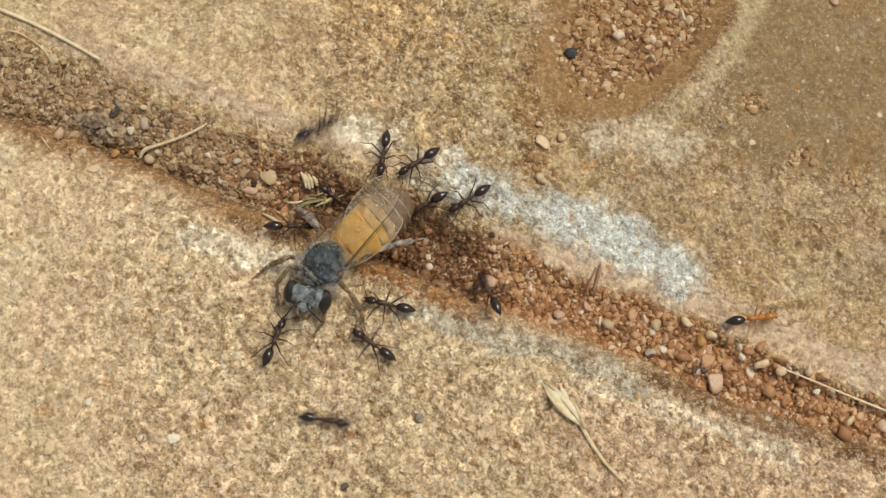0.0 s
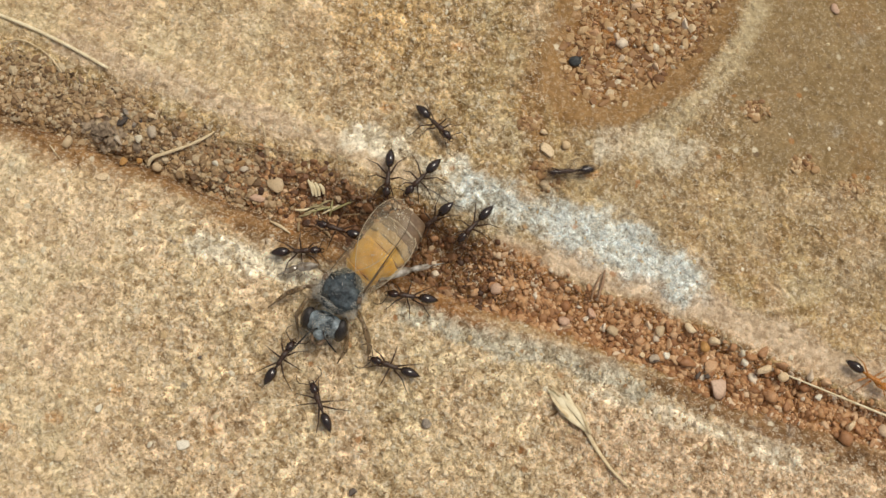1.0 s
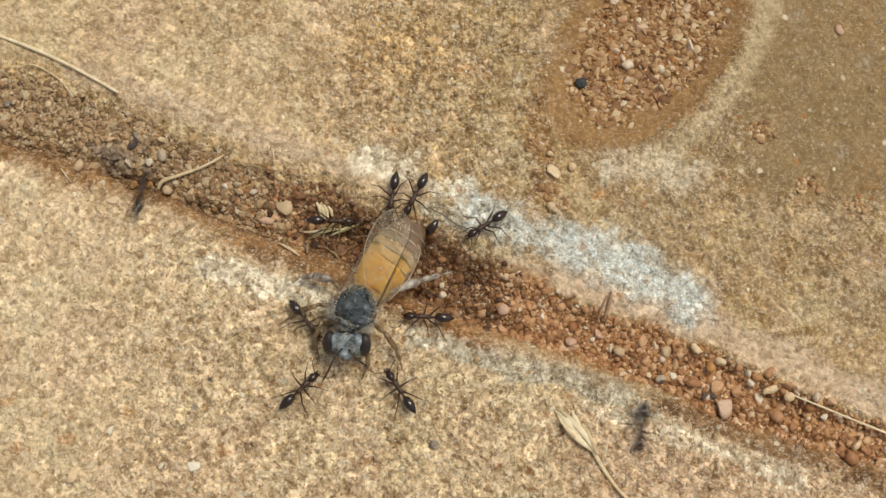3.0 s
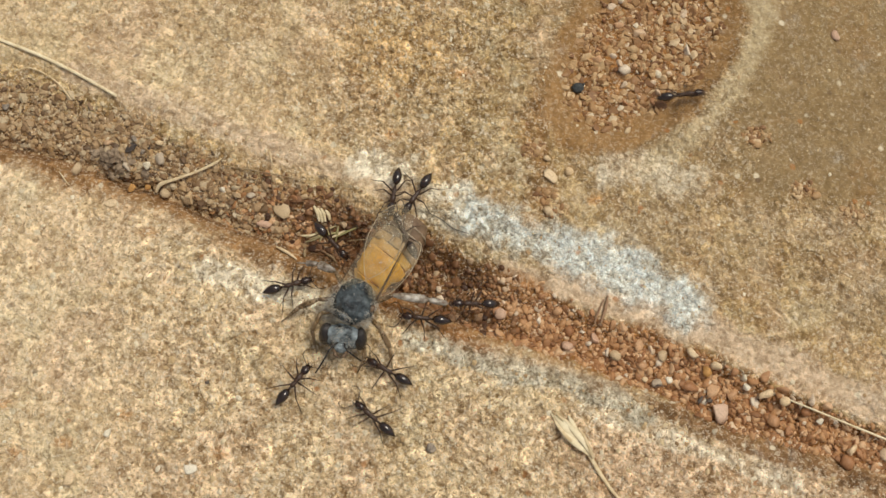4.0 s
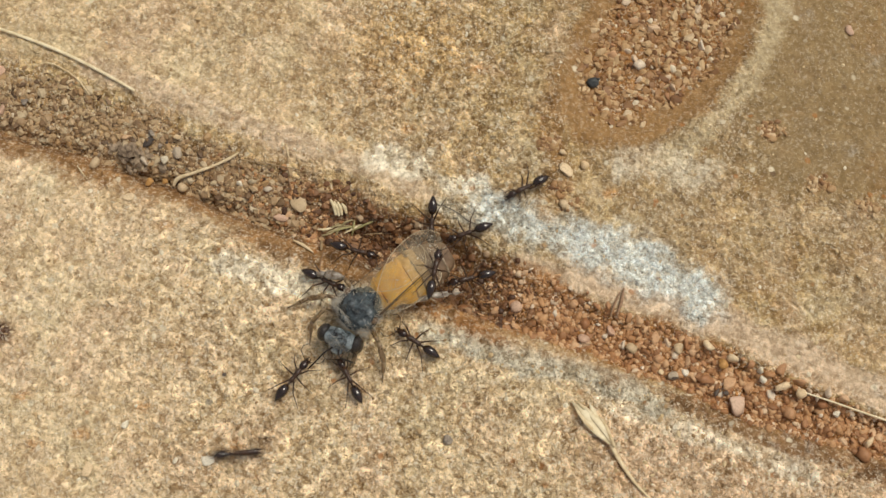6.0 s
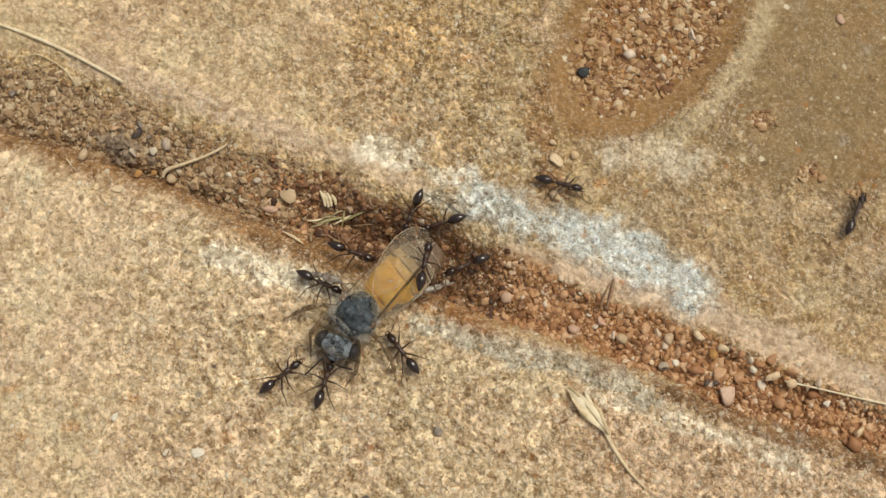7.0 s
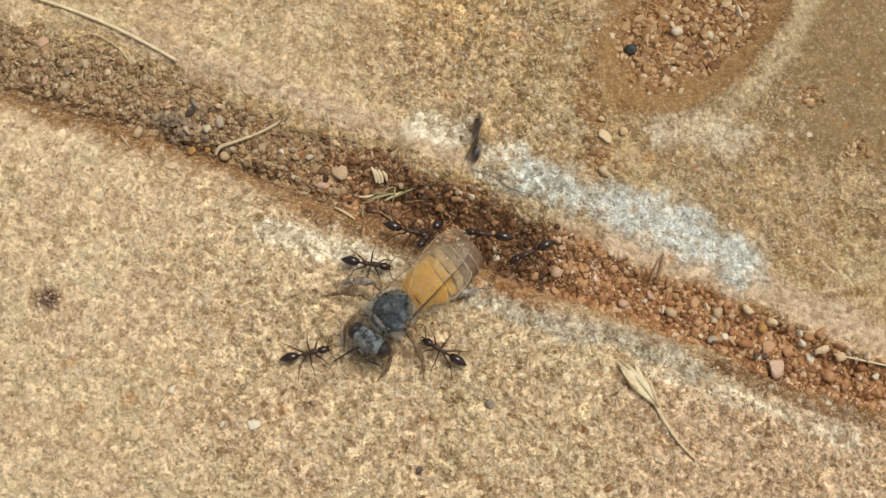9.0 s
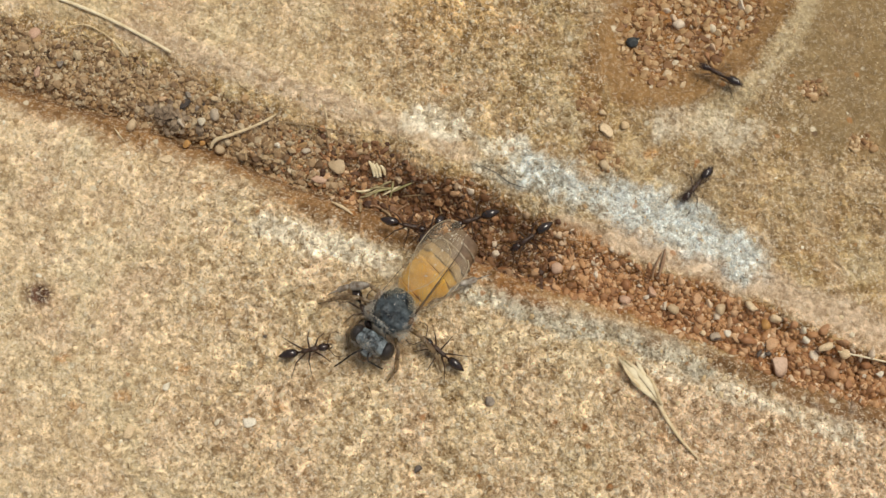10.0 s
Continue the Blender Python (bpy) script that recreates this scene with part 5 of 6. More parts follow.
def motions():
    walk(bee, [
        (0, bee_at(-6.74, -1.86, -130.7)),
        (0.5, bee_at(-5.57, -2.38, -122.8)),
        (1, bee_at(-6.13, -3.10, -125.1)),
        (1.5, bee_at(-5.87, -3.30, -124.3)),
        (2, bee_at(-5.04, -4.23, -104.4)),
        (2.5, bee_at(-5.76, -3.56, -112.3)),
        (3, bee_at(-5.84, -2.78, -115.8)),
        (4.5, bee_at(-5.71, -2.13, -123.4)),
        (5, bee_at(-6.01, -2.17, -135.9)),
        (5.5, bee_at(-6.51, -2.46, -140.5)),
        (7, bee_at(-5.95, -3.92, -130.4)),
        (7.5, bee_at(-5.91, -3.45, -134.4)),
        (8, bee_at(-6.01, -3.53, -131.1)),
        (8.5, bee_at(-6.21, -4.28, -131.4)),
        (9, bee_at(-7.00, -5.35, -134.5)),
        (9.5, bee_at(-6.72, -5.73, -130.0)),
        (10, bee_at(-6.84, -5.59, -126.9)),
    ])
    walk(ants["A"], [
        (0, on_stone(-9.62, -6.26, 68.6)),
        (0.5, on_stone(-9.36, -6.79, 55.1)),
        (1, on_stone(-9.74, -7.05, 56.5)),
        (1.5, on_stone(-9.10, -7.79, 40.8)),
        (2, on_stone(-8.83, -8.24, 31.9)),
        (2.5, on_stone(-8.93, -7.82, 35.9)),
        (3, on_stone(-9.12, -7.46, 43.5)),
        (4.5, on_stone(-9.32, -6.79, 51.0)),
        (5, on_stone(-9.29, -6.98, 48.5)),
        (5.5, on_stone(-10.31, -6.96, 52.4)),
        (7, on_stone(-10.46, -7.41, 37.9)),
        (7.5, on_stone(-10.70, -6.67, 28.5)),
        (8, on_stone(-10.75, -6.81, 28.9)),
        (8.5, on_stone(-11.20, -7.45, 25.0)),
        (9, on_stone(-12.23, -7.68, 12.2)),
        (9.5, on_stone(-12.05, -7.79, 11.7)),
        (10, on_stone(-12.05, -7.71, 11.0)),
    ])
    walk(ants["B"], [
        (0, on_stone(-3.83, -6.43, 145.5)),
        (0.3, on_stone(-3.31, -7.88, 150.2)),
        (0.5, on_stone(-3.27, -6.51, 127.4)),
        (1, on_stone(-3.03, -7.38, 160.6)),
        (1.5, on_stone(-3.08, -5.82, 128.3)),
        (1.8, on_stone(-0.64, -6.02, 97.8)),
        (2, on_stone(-1.19, -6.82, 156.6)),
        (2.5, on_stone(-3.17, -7.83, 157.2)),
        (3, on_stone(-3.12, -7.51, 123.9)),
        (4.5, on_stone(-3.84, -5.82, 165.1)),
        (5, on_stone(-2.42, -6.08, 168.0)),
        (5.5, on_stone(-5.41, -6.53, 146.8)),
        (7, on_stone(-7.87, -7.87, 72.1)),
        (7.5, on_stone(-8.48, -6.71, 63.1)),
        (8, on_stone(-6.10, -8.09, 96.4)),
        (8.5, on_stone(-5.31, -9.37, 89.2)),
        (8.533, on_stone(-4.75, -9.55, 29.4)),
        (8.6, on_stone(-4.18, -9.72, -30.3)),
        (8.7, on_stone(-2.57, -10.66, -32.0)),
        (8.8, on_stone(0.04, -12.36, -30.3)),
        (8.9, on_stone(2.71, -13.75, -48.6)),
        (9, on_stone(5.85, -18.94, -37.1)),
        (9.1, on_stone(10.47, -19.61, 18.8)),
        (9.2, on_stone(14.36, -16.05, 51.4)),
        (9.3, on_stone(16.05, -12.63, 84.8)),
        (9.4, on_stone(15.27, -6.05, 90.1)),
        (9.5, on_stone(16.04, -3.91, 82.4)),
        (9.6, on_stone(16.57, 3.67, 101.7)),
        (9.7, on_stone(14.00, 5.98, 109.2)),
        (9.8, on_stone(15.26, 7.44, 60.6)),
        (9.9, on_stone(15.65, 8.91, 116.2)),
        (10, on_stone(14.02, 9.96, 147.2)),
    ])
    walk(ants["C"], [
        (0, on_stone(-2.90, -4.03, 167.4)),
        (0.5, on_stone(-2.27, -3.29, 154.2)),
        (1, on_stone(-2.00, -3.10, 172.5)),
        (1.5, on_stone(-1.73, -3.21, 172.9)),
        (2, on_stone(-1.67, -3.28, 174.2)),
        (2.5, on_stone(-1.52, -3.26, 170.7)),
        (3, on_stone(-1.49, -3.03, 177.8)),
        (4.5, on_stone(-1.42, -2.82, 172.4)),
        (5, on_stone(-1.57, -2.72, 174.1)),
        (5.5, on_stone(-2.38, -3.79, 163.0)),
        (7, on_stone(-3.20, -6.00, 127.9)),
        (7.5, on_stone(-3.35, -6.40, 129.0)),
        (8, on_stone(-3.35, -6.37, 129.9)),
        (8.5, on_stone(-3.00, -6.73, 134.6)),
        (9, on_stone(-3.92, -7.57, 149.0)),
        (9.5, on_stone(-3.83, -7.86, 143.4)),
        (10, on_stone(-3.93, -7.89, 141.3)),
    ])
    walk(ants["D"], [
        (0, on_stone(-8.91, 0.79, 1.7)),
        (0.5, on_stone(-9.71, -0.09, 8.4)),
        (1, on_stone(-8.89, -0.31, 3.6)),
        (1.5, on_stone(-8.78, -0.71, 3.6)),
        (2, on_stone(-8.64, -0.23, -37.4)),
        (2.5, on_stone(-8.88, -1.07, 1.6)),
        (2.9, on_stone(-8.55, -2.38, -53.1)),
        (3, on_stone(-8.88, -3.18, -50.1)),
        (3.2, on_stone(-11.51, -0.27, -31.3)),
        (4.5, on_stone(-8.78, -1.29, 20.9)),
        (5, on_stone(-8.70, -1.41, 3.2)),
        (5.5, on_stone(-8.61, -0.76, -21.5)),
        (7, on_stone(-8.24, -1.62, -25.6)),
        (7.5, on_stone(-7.95, -1.53, -25.1)),
        (8, on_stone(-8.26, -1.56, -25.4)),
        (8.5, on_stone(-8.36, -1.95, -31.8)),
        (9, on_stone(-8.61, -2.04, -9.6)),
        (9.5, on_stone(-8.56, -3.49, -17.0)),
        (9.8, on_stone(-8.79, -4.29, -59.4)),
        (10, on_stone(-8.69, -5.16, -69.9)),
    ])
    walk(ants["E"], [
        (0, on_stone(-3.30, 5.29, -98.0)),
        (0.5, on_stone(-3.37, 5.16, -98.8)),
        (1, on_stone(-3.37, 4.58, -95.9)),
        (1.5, on_stone(-3.17, 4.35, -92.4)),
        (2, on_stone(-4.04, 3.56, -99.2)),
        (2.5, on_stone(-3.63, 3.95, -98.0)),
        (3, on_stone(-3.61, 4.60, -99.5)),
        (4.5, on_stone(-3.13, 5.13, -100.0)),
        (5, on_stone(-2.74, 4.03, -83.8)),
        (5.5, on_stone(-1.94, 3.02, -84.2)),
        (7, on_stone(-2.48, 3.05, -115.2)),
        (7.5, on_stone(-3.06, 3.15, -95.0)),
        (8, on_stone(-3.11, 3.15, -93.8)),
        (8.5, on_stone(-3.62, 1.86, -121.0)),
        (8.7, on_stone(-2.52, 2.34, -107.9)),
        (8.8, on_stone(-3.24, 2.29, -96.4)),
        (8.867, on_stone(-2.94, 3.66, -24.8)),
        (8.9, on_stone(-2.64, 5.03, 46.8)),
        (9, on_stone(-1.67, 6.01, 85.7)),
        (9.1, on_stone(2.64, 10.07, 59.0)),
        (9.133, on_stone(5.44, 8.99, 15.9)),
        (9.2, on_stone(8.24, 7.92, -27.2)),
        (9.3, on_stone(9.05, 6.64, -40.3)),
        (9.4, on_stone(11.98, 4.52, -6.7)),
        (9.5, on_stone(11.52, 5.78, 23.4)),
        (9.6, on_stone(12.11, 7.67, 52.6)),
        (9.7, on_stone(10.54, 10.22, 55.6)),
        (9.8, on_stone(11.04, 12.11, 62.0)),
        (9.9, on_stone(12.67, 14.33, 59.5)),
        (10, on_stone(14.28, 17.62, 63.9)),
    ])
    walk(ants["F"], [
        (0, on_stone(-1.19, 4.82, -144.7)),
        (0.5, on_stone(-1.32, 4.92, -138.5)),
        (1, on_stone(-1.28, 4.37, -134.2)),
        (1.5, on_stone(-1.09, 4.06, -129.7)),
        (2, on_stone(-2.43, 3.48, -127.1)),
        (2.5, on_stone(-2.15, 4.08, -115.1)),
        (3, on_stone(-2.16, 4.67, -117.4)),
        (4.5, on_stone(-1.48, 4.99, -124.5)),
        (5, on_stone(-0.60, 3.79, -121.2)),
        (5.5, on_stone(0.57, 2.13, -152.0)),
        (7, on_stone(-0.56, 2.15, -167.5)),
        (7.5, on_stone(-1.03, 2.71, -128.2)),
        (8, on_stone(-1.05, 2.98, -138.0)),
        (8.5, on_stone(-1.00, 2.02, -130.1)),
        (8.8, on_stone(-1.69, 0.08, -173.9)),
        (9, on_stone(-1.03, -0.22, -189.8)),
        (9.5, on_stone(-1.15, -0.12, -191.1)),
        (10, on_stone(-1.75, 0.49, -164.0)),
    ])
    walk(ants["I"], [
        (0, on_stone(1.92, 2.50, -145.9)),
        (0.5, on_stone(1.90, 1.67, -126.6)),
        (1, on_stone(1.96, 1.44, -134.3)),
        (1.5, on_stone(2.59, 2.37, -144.6)),
        (2, on_stone(2.35, 2.00, -144.5)),
        (2.5, on_stone(2.27, 2.33, -145.2)),
        (3, on_stone(2.19, 2.75, -145.8)),
        (3.2, on_stone(2.33, 2.62, -147.4)),
        (4.3, on_stone(1.33, -2.85, -183.5)),
        (4.5, on_stone(1.85, -2.63, -176.2)),
        (5, on_stone(0.85, -1.74, -149.0)),
        (5.5, on_stone(0.36, -1.14, -168.3)),
        (7, on_stone(0.80, -0.57, -158.2)),
        (7.5, on_stone(0.93, -0.48, -153.4)),
        (8, on_stone(1.08, -0.43, -156.6)),
        (8.5, on_stone(0.80, -0.65, -146.7)),
        (9, on_stone(1.65, -1.34, -155.2)),
        (9.5, on_stone(1.84, -0.74, -150.9)),
        (10, on_stone(1.67, -0.64, -146.9)),
    ])
    walk(ants["H"], [
        (0, on_stone(-6.15, 2.54, 144.3)),
        (0.5, on_stone(-6.25, 1.75, 164.7)),
        (1, on_stone(-6.38, 1.06, 163.0)),
        (1.5, on_stone(-6.33, 1.19, 134.8)),
        (1.9, on_stone(-6.62, 1.52, 125.2)),
        (2, on_stone(-7.96, 2.45, 133.5)),
        (2.1, on_stone(-8.33, 2.84, 133.5)),
        (2.2, on_stone(-8.73, 2.82, 176.3)),
        (2.3, on_stone(-9.58, 2.92, 176.2)),
        (2.4, on_stone(-11.43, 3.00, 183.6)),
        (2.5, on_stone(-14.51, 2.61, 199.1)),
        (2.6, on_stone(-18.03, 0.72, 220.0)),
        (2.7, on_stone(-19.48, -1.56, 215.4)),
        (2.733, on_stone(-20.55, -1.70, 173.4)),
        (2.8, on_stone(-21.63, -1.84, 131.5)),
        (2.9, on_stone(-20.85, -0.01, 69.6)),
        (3, on_stone(-19.24, 4.67, 88.8)),
        (3.1, on_stone(-16.58, 5.84, 47.2)),
        (3.2, on_stone(-13.91, 7.02, 5.7)),
        (3.5, on_stone(-11.09, 5.42, -35.4)),
        (3.8, on_stone(-8.16, 2.93, -43.0)),
        (4.3, on_stone(-6.99, 1.59, -48.9)),
        (4.6, on_stone(-7.03, 1.50, -13.9)),
        (7, on_stone(-6.36, 0.30, -19.4)),
        (7.5, on_stone(-6.14, 0.04, -21.3)),
        (8, on_stone(-6.16, 0.14, -10.1)),
        (8.5, on_stone(-6.19, 0.22, -13.0)),
        (9, on_stone(-6.12, 0.09, -14.0)),
        (10, on_stone(-6.17, 0.09, -12.2)),
    ])
    walk(ants["J"], [
        (0, on_stone(3.18, -3.47, 113.5)),
        (0.1, on_stone(3.33, -2.61, 80.0)),
        (0.2, on_stone(3.83, -3.10, 5.6)),
        (0.3, on_stone(7.33, -2.22, 24.5)),
        (0.4, on_stone(10.03, -0.28, 57.8)),
        (0.5, on_stone(11.20, 3.92, 51.9)),
        (0.6, on_stone(14.95, 5.99, 30.2)),
        (0.7, on_stone(16.05, 6.74, 73.8)),
        (0.733, on_stone(15.82, 7.47, 117.7)),
        (0.8, on_stone(15.59, 8.20, 161.6)),
        (0.9, on_stone(12.21, 8.02, 203.9)),
        (1, on_stone(7.95, 4.83, 187.4)),
        (1.1, on_stone(5.71, 5.48, 155.1)),
        (1.2, on_stone(3.67, 6.83, 146.2)),
        (1.3, on_stone(2.60, 7.56, 121.7)),
        (1.4, on_stone(1.54, 10.28, 109.2)),
        (1.5, on_stone(-0.10, 15.33, 106.5)),
        (1.6, on_stone(-1.64, 21.04, 104.6)),
        (1.8, on_stone(-3.18, 27.16, 104.1)),
        (10, on_stone(-3.18, 27.16, 104.1)),
    ])
    walk(ants["K"], [
        (0, on_stone(-7.30, 7.06, 30.1)),
        (0.1, on_stone(-6.14, 10.38, 64.1)),
        (0.167, on_stone(-5.89, 10.39, 10.3)),
        (0.2, on_stone(-5.64, 10.41, -43.5)),
        (0.3, on_stone(-5.13, 9.42, -26.4)),
        (0.4, on_stone(-4.39, 9.79, -26.4)),
        (0.5, on_stone(-4.21, 9.93, -26.4)),
        (0.6, on_stone(-4.04, 9.01, -96.6)),
        (0.7, on_stone(-4.40, 8.30, -96.6)),
        (0.733, on_stone(-4.05, 8.35, -47.5)),
        (0.8, on_stone(-3.70, 8.39, 1.6)),
        (0.9, on_stone(-1.59, 8.38, -6.7)),
        (1, on_stone(-0.51, 7.96, -45.9)),
        (1.1, on_stone(-0.27, 8.04, -14.4)),
        (1.2, on_stone(0.03, 8.18, -14.4)),
        (1.233, on_stone(-0.26, 8.34, 42.6)),
        (1.267, on_stone(-0.54, 8.49, 99.6)),
        (1.3, on_stone(-0.83, 8.65, 156.6)),
        (1.4, on_stone(-2.12, 9.11, 179.2)),
        (1.5, on_stone(-3.02, 8.43, 246.7)),
        (1.6, on_stone(-3.89, 8.25, 209.6)),
        (1.7, on_stone(-5.48, 7.22, 190.8)),
        (1.8, on_stone(-7.45, 7.57, 143.0)),
        (1.9, on_stone(-8.57, 9.55, 119.8)),
        (2, on_stone(-8.88, 9.43, 170.8)),
        (2.1, on_stone(-9.39, 10.35, 133.1)),
        (2.2, on_stone(-11.02, 12.17, 139.6)),
        (2.3, on_stone(-13.23, 13.62, 190.0)),
        (2.4, on_stone(-14.30, 11.59, 259.6)),
        (2.5, on_stone(-14.23, 8.19, 289.8)),
        (2.6, on_stone(-12.37, 6.23, 301.7)),
        (2.7, on_stone(-11.74, 4.16, 288.4)),
        (2.8, on_stone(-11.62, 3.98, 342.8)),
        (2.9, on_stone(-8.04, 3.04, 353.7)),
        (3, on_stone(-7.45, 3.04, 360.0)),
        (3.067, on_stone(-7.37, 4.38, 407.7)),
        (3.1, on_stone(-7.29, 5.71, 455.5)),
        (3.2, on_stone(-8.04, 9.21, 395.6)),
        (3.5, on_stone(0.28, 11.12, 366.7)),
        (3.9, on_stone(13.13, 11.71, 365.6)),
        (4.3, on_stone(21.82, 13.25, 378.8)),
        (4.4, on_stone(25.23, 15.84, 401.2)),
        (4.5, on_stone(29.21, 19.71, 401.5)),
        (4.7, on_stone(34.22, 23.79, 399.2)),
        (10, on_stone(34.22, 23.79, 399.2)),
    ])
    walk(ants["L"], [
        (0, on_stone(-6.54, -10.88, -9.5)),
        (0.1, on_stone(-4.37, -10.83, 25.7)),
        (0.2, on_stone(-4.12, -9.48, -8.2)),
        (0.3, on_stone(-2.16, -11.15, -72.9)),
        (0.4, on_stone(-2.77, -13.87, -135.4)),
        (0.5, on_stone(-5.66, -14.60, -190.6)),
        (0.6, on_stone(-6.23, -13.22, -249.4)),
        (0.7, on_stone(-7.43, -9.89, -266.7)),
        (0.8, on_stone(-6.44, -9.61, -266.7)),
        (0.9, on_stone(-6.89, -9.50, -266.7)),
        (1, on_stone(-7.33, -9.66, -248.4)),
        (1.067, on_stone(-6.71, -9.54, -302.9)),
        (1.1, on_stone(-6.09, -9.43, -357.3)),
        (1.2, on_stone(-6.03, -9.50, -357.3)),
        (1.3, on_stone(-6.17, -9.30, -357.3)),
        (1.4, on_stone(-6.58, -8.76, -357.3)),
        (1.467, on_stone(-6.29, -9.18, -311.5)),
        (1.5, on_stone(-6.00, -9.61, -265.6)),
        (1.533, on_stone(-4.82, -9.50, -313.7)),
        (1.6, on_stone(-3.64, -9.39, -361.9)),
        (1.7, on_stone(-0.52, -9.58, -353.7)),
        (1.8, on_stone(2.92, -8.67, -338.1)),
        (1.9, on_stone(4.03, -7.75, -306.0)),
        (2, on_stone(5.11, -5.66, -297.7)),
        (2.1, on_stone(6.51, -3.02, -293.2)),
        (2.2, on_stone(7.29, -0.58, -296.2)),
        (2.267, on_stone(7.61, -0.37, -341.7)),
        (2.3, on_stone(7.92, -0.16, -387.3)),
        (2.4, on_stone(9.95, -1.95, -394.3)),
        (2.5, on_stone(13.50, -3.97, -376.1)),
        (2.6, on_stone(16.21, -3.76, -372.5)),
        (2.667, on_stone(16.27, -4.18, -428.5)),
        (2.7, on_stone(16.34, -4.60, -484.6)),
        (2.8, on_stone(15.48, -4.82, -506.0)),
        (2.9, on_stone(13.35, -6.62, -490.2)),
        (3, on_stone(11.39, -9.79, -460.1)),
        (3.1, on_stone(6.49, -9.71, -497.8)),
        (3.2, on_stone(1.59, -9.63, -535.5)),
        (3.6, on_stone(-2.57, -10.71, -546.4)),
        (4, on_stone(-4.51, -8.95, -580.4)),
        (4.3, on_stone(-5.43, -8.33, -624.0)),
        (4.333, on_stone(-5.63, -8.43, -679.3)),
        (4.4, on_stone(-5.84, -8.53, -734.7)),
        (4.467, on_stone(-4.80, -8.65, -681.7)),
        (4.5, on_stone(-3.77, -8.77, -628.7)),
        (4.6, on_stone(-3.85, -9.42, -623.0)),
        (4.667, on_stone(-4.96, -9.86, -576.1)),
        (4.7, on_stone(-6.08, -10.29, -529.2)),
        (4.8, on_stone(-9.41, -10.25, -566.8)),
        (4.9, on_stone(-10.06, -8.28, -589.5)),
        (5, on_stone(-11.37, -7.75, -594.2)),
        (5.1, on_stone(-14.10, -4.31, -615.4)),
        (5.2, on_stone(-14.08, 1.84, -642.4)),
        (5.3, on_stone(-12.08, 4.88, -691.0)),
        (5.4, on_stone(-8.33, 5.03, -700.6)),
        (5.5, on_stone(-3.60, 7.87, -689.8)),
        (5.6, on_stone(1.24, 10.61, -708.0)),
        (5.667, on_stone(2.80, 10.09, -745.8)),
        (5.7, on_stone(4.37, 9.56, -783.6)),
        (5.867, on_stone(4.19, 7.30, -828.2)),
        (6, on_stone(4.00, 5.05, -872.9)),
        (6.4, on_stone(0.37, 7.51, -930.5)),
        (6.533, on_stone(-0.35, 7.83, -873.3)),
        (6.667, on_stone(-1.08, 8.15, -816.0)),
        (6.8, on_stone(-1.80, 8.47, -758.7)),
        (6.9, on_stone(2.85, 5.52, -744.1)),
        (7, on_stone(6.73, 4.65, -736.3)),
        (7.1, on_stone(7.00, 4.31, -796.3)),
        (7.2, on_stone(7.47, 1.61, -745.0)),
        (7.3, on_stone(13.50, 1.28, -715.4)),
        (7.4, on_stone(17.14, 2.38, -688.5)),
        (7.5, on_stone(18.09, 4.10, -691.5)),
        (7.6, on_stone(19.64, 5.16, -690.5)),
        (7.7, on_stone(24.41, 7.67, -706.4)),
        (7.8, on_stone(24.53, 6.34, -746.4)),
        (7.9, on_stone(26.24, 6.76, -708.3)),
        (8, on_stone(29.57, 7.38, -713.1)),
        (8.3, on_stone(35.23, 7.84, -715.4)),
        (10, on_stone(35.23, 7.84, -715.4)),
    ])
    walk(ants["M"], [
        (0, on_stone(-32.29, -17.00, 29.4)),
        (5.3, on_stone(-32.29, -17.00, 29.4)),
        (5.6, on_stone(-27.97, -14.57, 32.4)),
        (5.7, on_stone(-26.03, -13.03, 11.9)),
        (6, on_stone(-13.50, -11.52, 4.6)),
        (6.3, on_stone(-0.57, -11.00, 7.9)),
        (6.6, on_stone(13.37, -7.77, 19.5)),
        (6.8, on_stone(20.59, -3.49, 34.4)),
        (6.9, on_stone(22.66, -1.40, 52.7)),
        (7, on_stone(25.31, 2.71, 63.2)),
        (7.1, on_stone(25.07, 3.38, 70.1)),
        (7.2, on_stone(27.30, 8.22, 61.8)),
        (7.3, on_stone(29.42, 11.48, 44.9)),
        (7.5, on_stone(34.35, 15.24, 37.3)),
        (10, on_stone(34.35, 15.24, 37.3)),
    ])
    walk(ants["Q"], [
        (0, on_stone(4.60, 25.64, -87.2)),
        (9.2, on_stone(4.60, 25.64, -87.2)),
        (9.4, on_stone(4.83, 20.93, -82.8)),
        (9.6, on_stone(5.95, 14.91, -78.4)),
        (9.7, on_stone(7.18, 9.46, -77.1)),
        (9.8, on_stone(7.53, 8.01, -38.4)),
        (9.867, on_stone(10.00, 6.62, -77.8)),
        (9.9, on_stone(12.46, 5.23, -117.3)),
        (10, on_stone(12.04, 2.65, -131.6)),
    ])
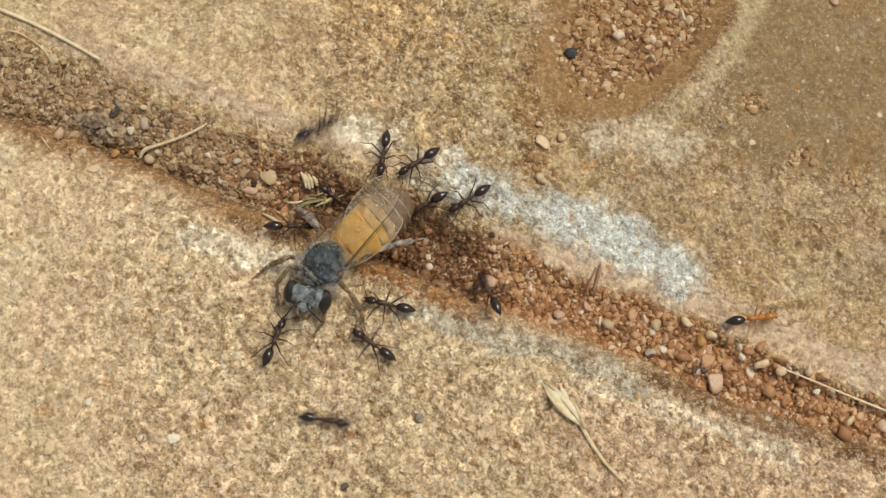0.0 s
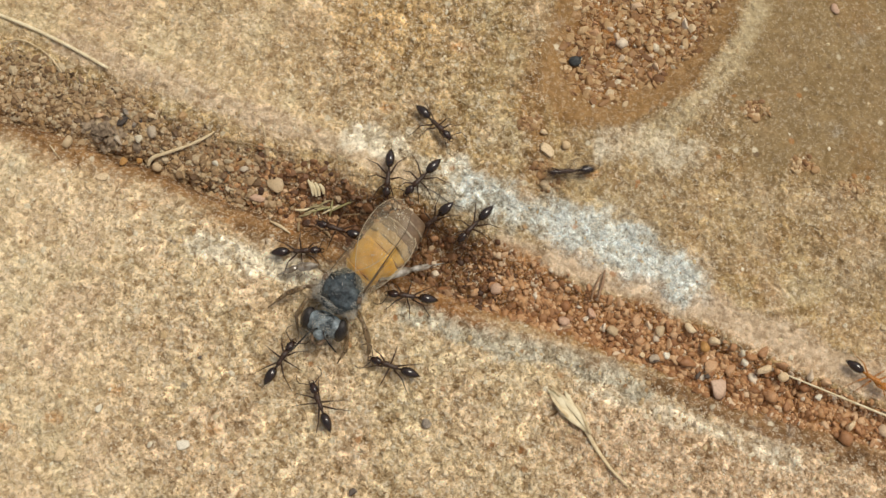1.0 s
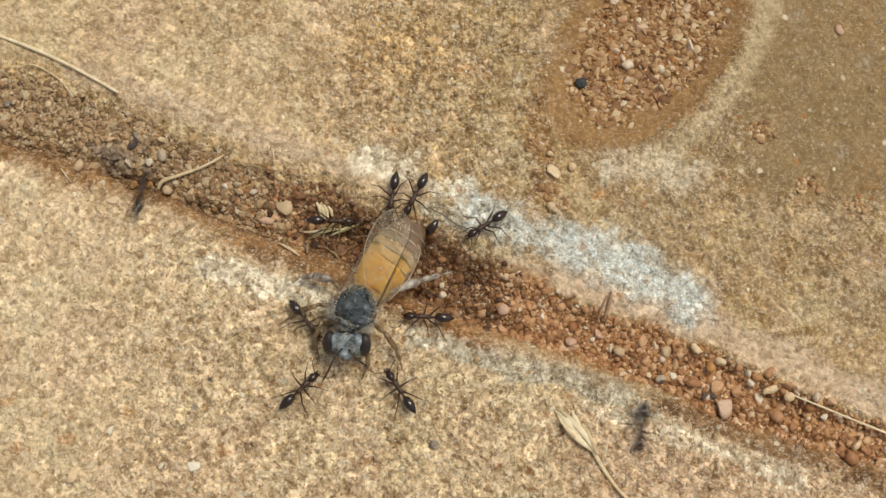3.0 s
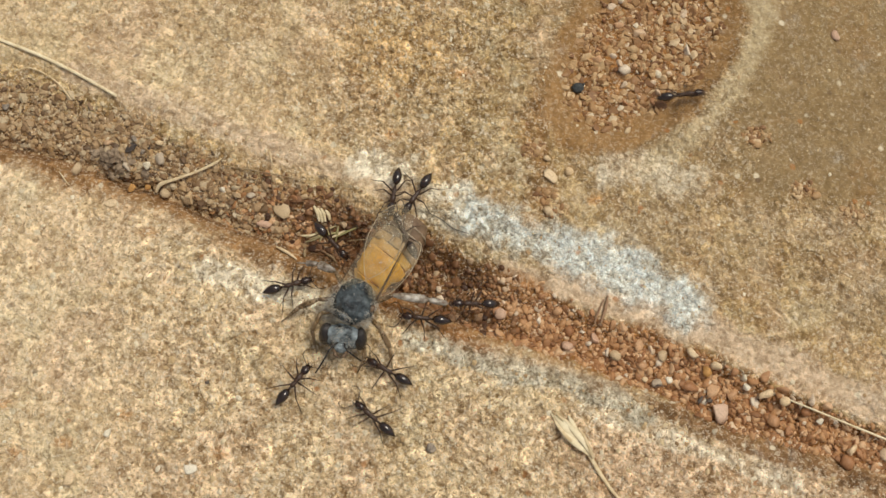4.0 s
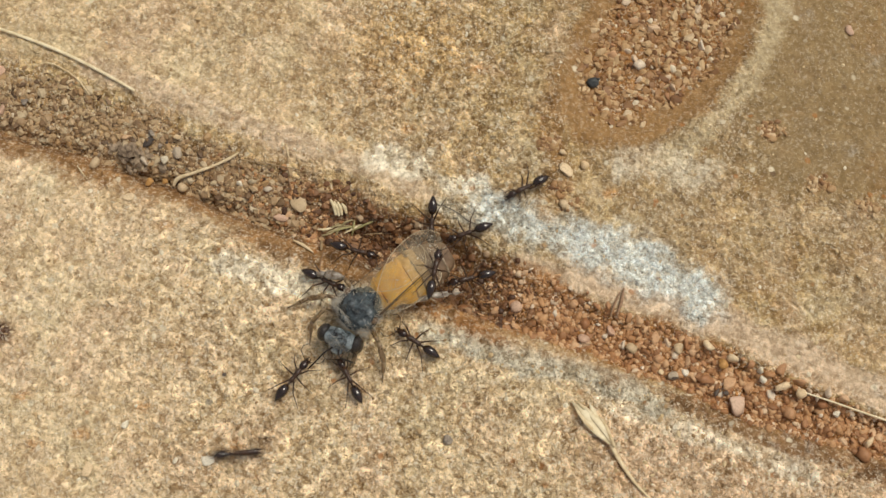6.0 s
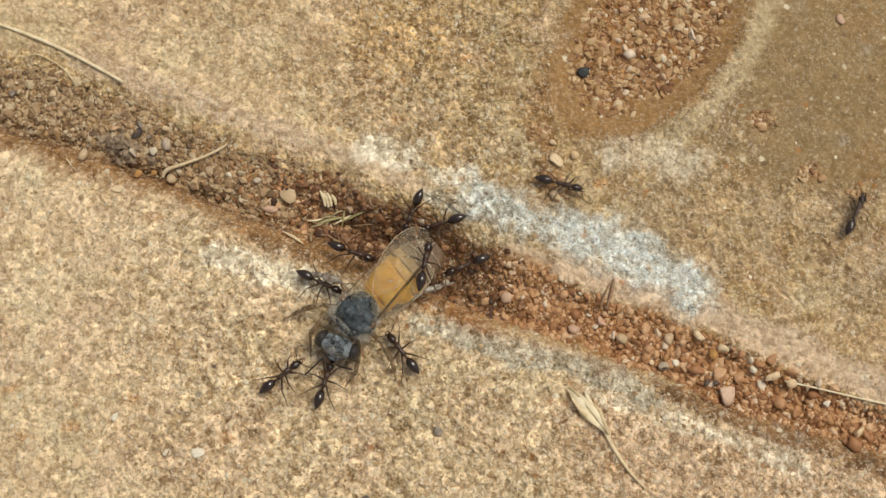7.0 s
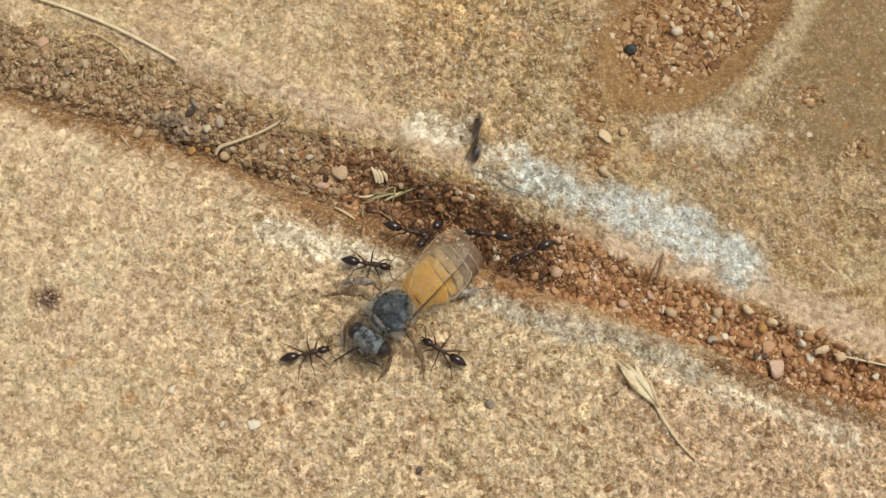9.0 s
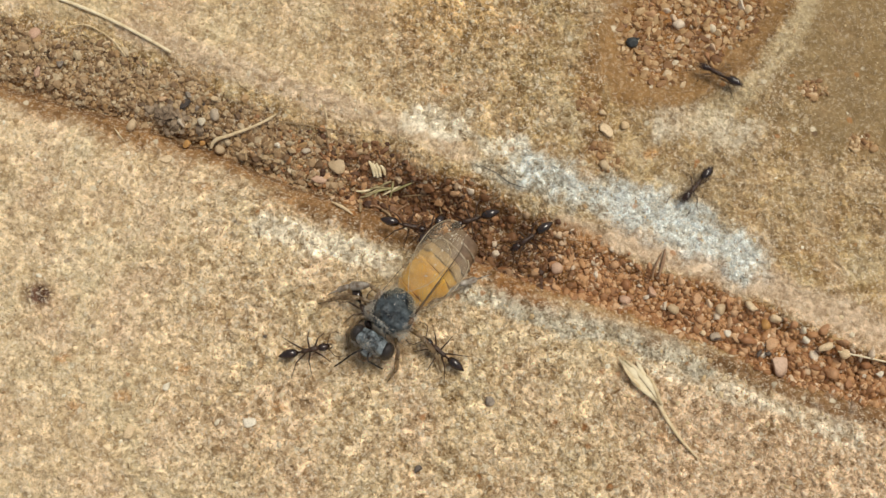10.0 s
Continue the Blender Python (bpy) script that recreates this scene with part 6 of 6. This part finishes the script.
    walk(ants["O"], [
        (0, on_stone(18.87, -4.85, 7.6)),
        (0.1, on_stone(19.32, -4.79, -4.5)),
        (0.2, on_stone(20.26, -4.96, -30.4)),
        (0.3, on_stone(20.43, -5.44, -46.5)),
        (0.4, on_stone(21.37, -6.13, -25.4)),
        (0.5, on_stone(22.45, -6.40, -24.1)),
        (0.6, on_stone(23.56, -7.11, -20.9)),
        (0.7, on_stone(24.20, -7.07, -20.9)),
        (0.8, on_stone(24.71, -7.34, -20.9)),
        (0.9, on_stone(25.21, -7.61, -20.9)),
        (1, on_stone(25.61, -8.02, -37.2)),
        (1.2, on_stone(26.62, -8.68, -24.4)),
        (1.6, on_stone(29.51, -9.79, -21.0)),
        (10, on_stone(29.51, -9.79, -21.0)),
    ])
    walk(ants["G"], [
        (0, on_stone(-0.57, 2.26, -154.8)),
        (0.5, on_stone(-0.42, 2.69, -136.8)),
        (1, on_stone(-0.37, 1.89, -142.3)),
        (1.5, on_stone(-0.41, 1.86, -135.0)),
        (1.8, on_stone(0.17, 1.96, -134.1)),
        (2, on_stone(0.93, 2.67, -121.6)),
        (2.2, on_stone(0.86, 2.29, -124.2)),
        (2.5, on_stone(-0.96, 1.42, -122.3)),
        (3, on_stone(-1.57, 2.02, -130.5)),
        (3.2, on_stone(-1.61, 2.80, -115.9)),
        (3.567, on_stone(-2.08, 2.35, -174.5, 0.98)),
        (3.933, on_stone(-2.54, 1.91, -233.1, 1.97)),
        (4.3, on_stone(-3.00, 1.47, -291.8, 2.95)),
        (4.5, on_stone(-2.90, 1.33, -298.2, 2.95)),
        (5, on_stone(-2.66, 0.32, -303.0, 2.95)),
        (5.5, on_stone(-1.98, -1.02, -282.4, 2.95)),
        (7, on_stone(-1.87, -1.24, -281.9, 2.95)),
        (7.3, on_stone(-2.71, -0.23, -283.8, 2.95)),
        (7.5, on_stone(-3.76, -0.05, -271.5, 2.95)),
        (7.733, on_stone(-4.09, 0.40, -199.0, 1.58)),
        (8, on_stone(-4.42, 0.85, -126.6)),
        (8.5, on_stone(-4.61, 1.05, -124.0)),
        (9, on_stone(-4.81, -0.32, -124.7)),
        (10, on_stone(-4.63, -0.34, -127.5)),
    ])
    head = [c for c in bee.children if c.name.startswith("head")][0]
    walk(head, [
        (0, head_at(24.3, -32)),
        (0.5, head_at(4.8, -38)),
        (1, head_at(12.6, -35)),
        (1.5, head_at(24.5, -42)),
        (2, head_at(4.8, -45)),
        (2.5, head_at(19.3, -40)),
        (3, head_at(21.6, -38)),
        (4.5, head_at(17.7, -15)),
        (5, head_at(24.3, 10)),
        (5.5, head_at(25.5, 0)),
        (7, head_at(15.9, 5)),
        (7.5, head_at(4.2, 5)),
        (8, head_at(5.9, 5)),
        (8.5, head_at(13.4, 8)),
        (9, head_at(9.3, 8)),
        (9.5, head_at(2.0, 6)),
        (10, head_at(3.9, 0)),
    ])
    for seed, (key, runs) in enumerate(dict(A=(), B=((8.5, 10),), C=(), D=((2.9, 4.5),), E=((8.6, 10),), F=(), G=((1.7, 2.3),), I=((3.2, 4.4),), H=((1.9, 4.5),), J=((0, 1.8),), K=((0, 4.7),), L=((0, 8.2),), M=((5.3, 7.5),), Q=((9.2, 10),), O=((0, 1.6),)).items()):
        swing_legs(ants[key], runs, seed)
    # the hind legs are pulled outwards for a while
    limbs = sorted((c for c in bee.children if c.name.startswith("leg")), key=lambda c: (c.matrix_basis.translation.x, c.matrix_basis.translation.y))
    for leg, rows in ((limbs[1], ((0, 22), (2.0, 14), (2.5, 14), (3.2, 8), (4.3, -17), (4.5, -17), (5.0, 6), (5.5, 20), (7.0, 25), (8.5, 25), (10, 24))),
                      (limbs[0], ((0, -22), (1.0, 25), (2.0, 30), (3.0, 0), (4.5, -8), (5.5, 25), (7.0, 6), (8.5, 0), (9.0, 24), (10, 26))),
                      (limbs[2], ((0, 20), (1.0, 14), (2.0, -6), (3.0, 2), (4.5, 12), (5.5, 14), (7.5, 8), (9.0, -4), (10, -6))),
                      (limbs[3], ((0, 10), (1.0, -12), (2.0, 12), (3.0, 0), (5.0, -8), (7.0, 8), (8.5, 4), (10, 14)))):
        base = leg.matrix_basis.translation.copy()
        walk(leg, [(t, Matrix.Translation(base) @ pose(0, 0, 0, 0, 0, a)) for t, a in rows])
    # a breath of wind shifts the husk and the strand
    for thing, rows in ((husk, ((0, -0.61, -0.45, 2), (5.7, -0.61, -0.45, 2), (6.3, 0, 0, 0), (10, 0, 0, 0))), (strand, ((0, 0, 0, 0), (5.7, 0, 0, 0), (6.4, -0.3, -0.1, 9), (10, -0.3, -0.1, 10)))):
        base = thing.matrix_basis.translation.copy()
        walk(thing, [(t, pose(base.x + x * MM, base.y + y * MM, base.z, 0, 0, a)) for t, x, y, a in rows])


motions()
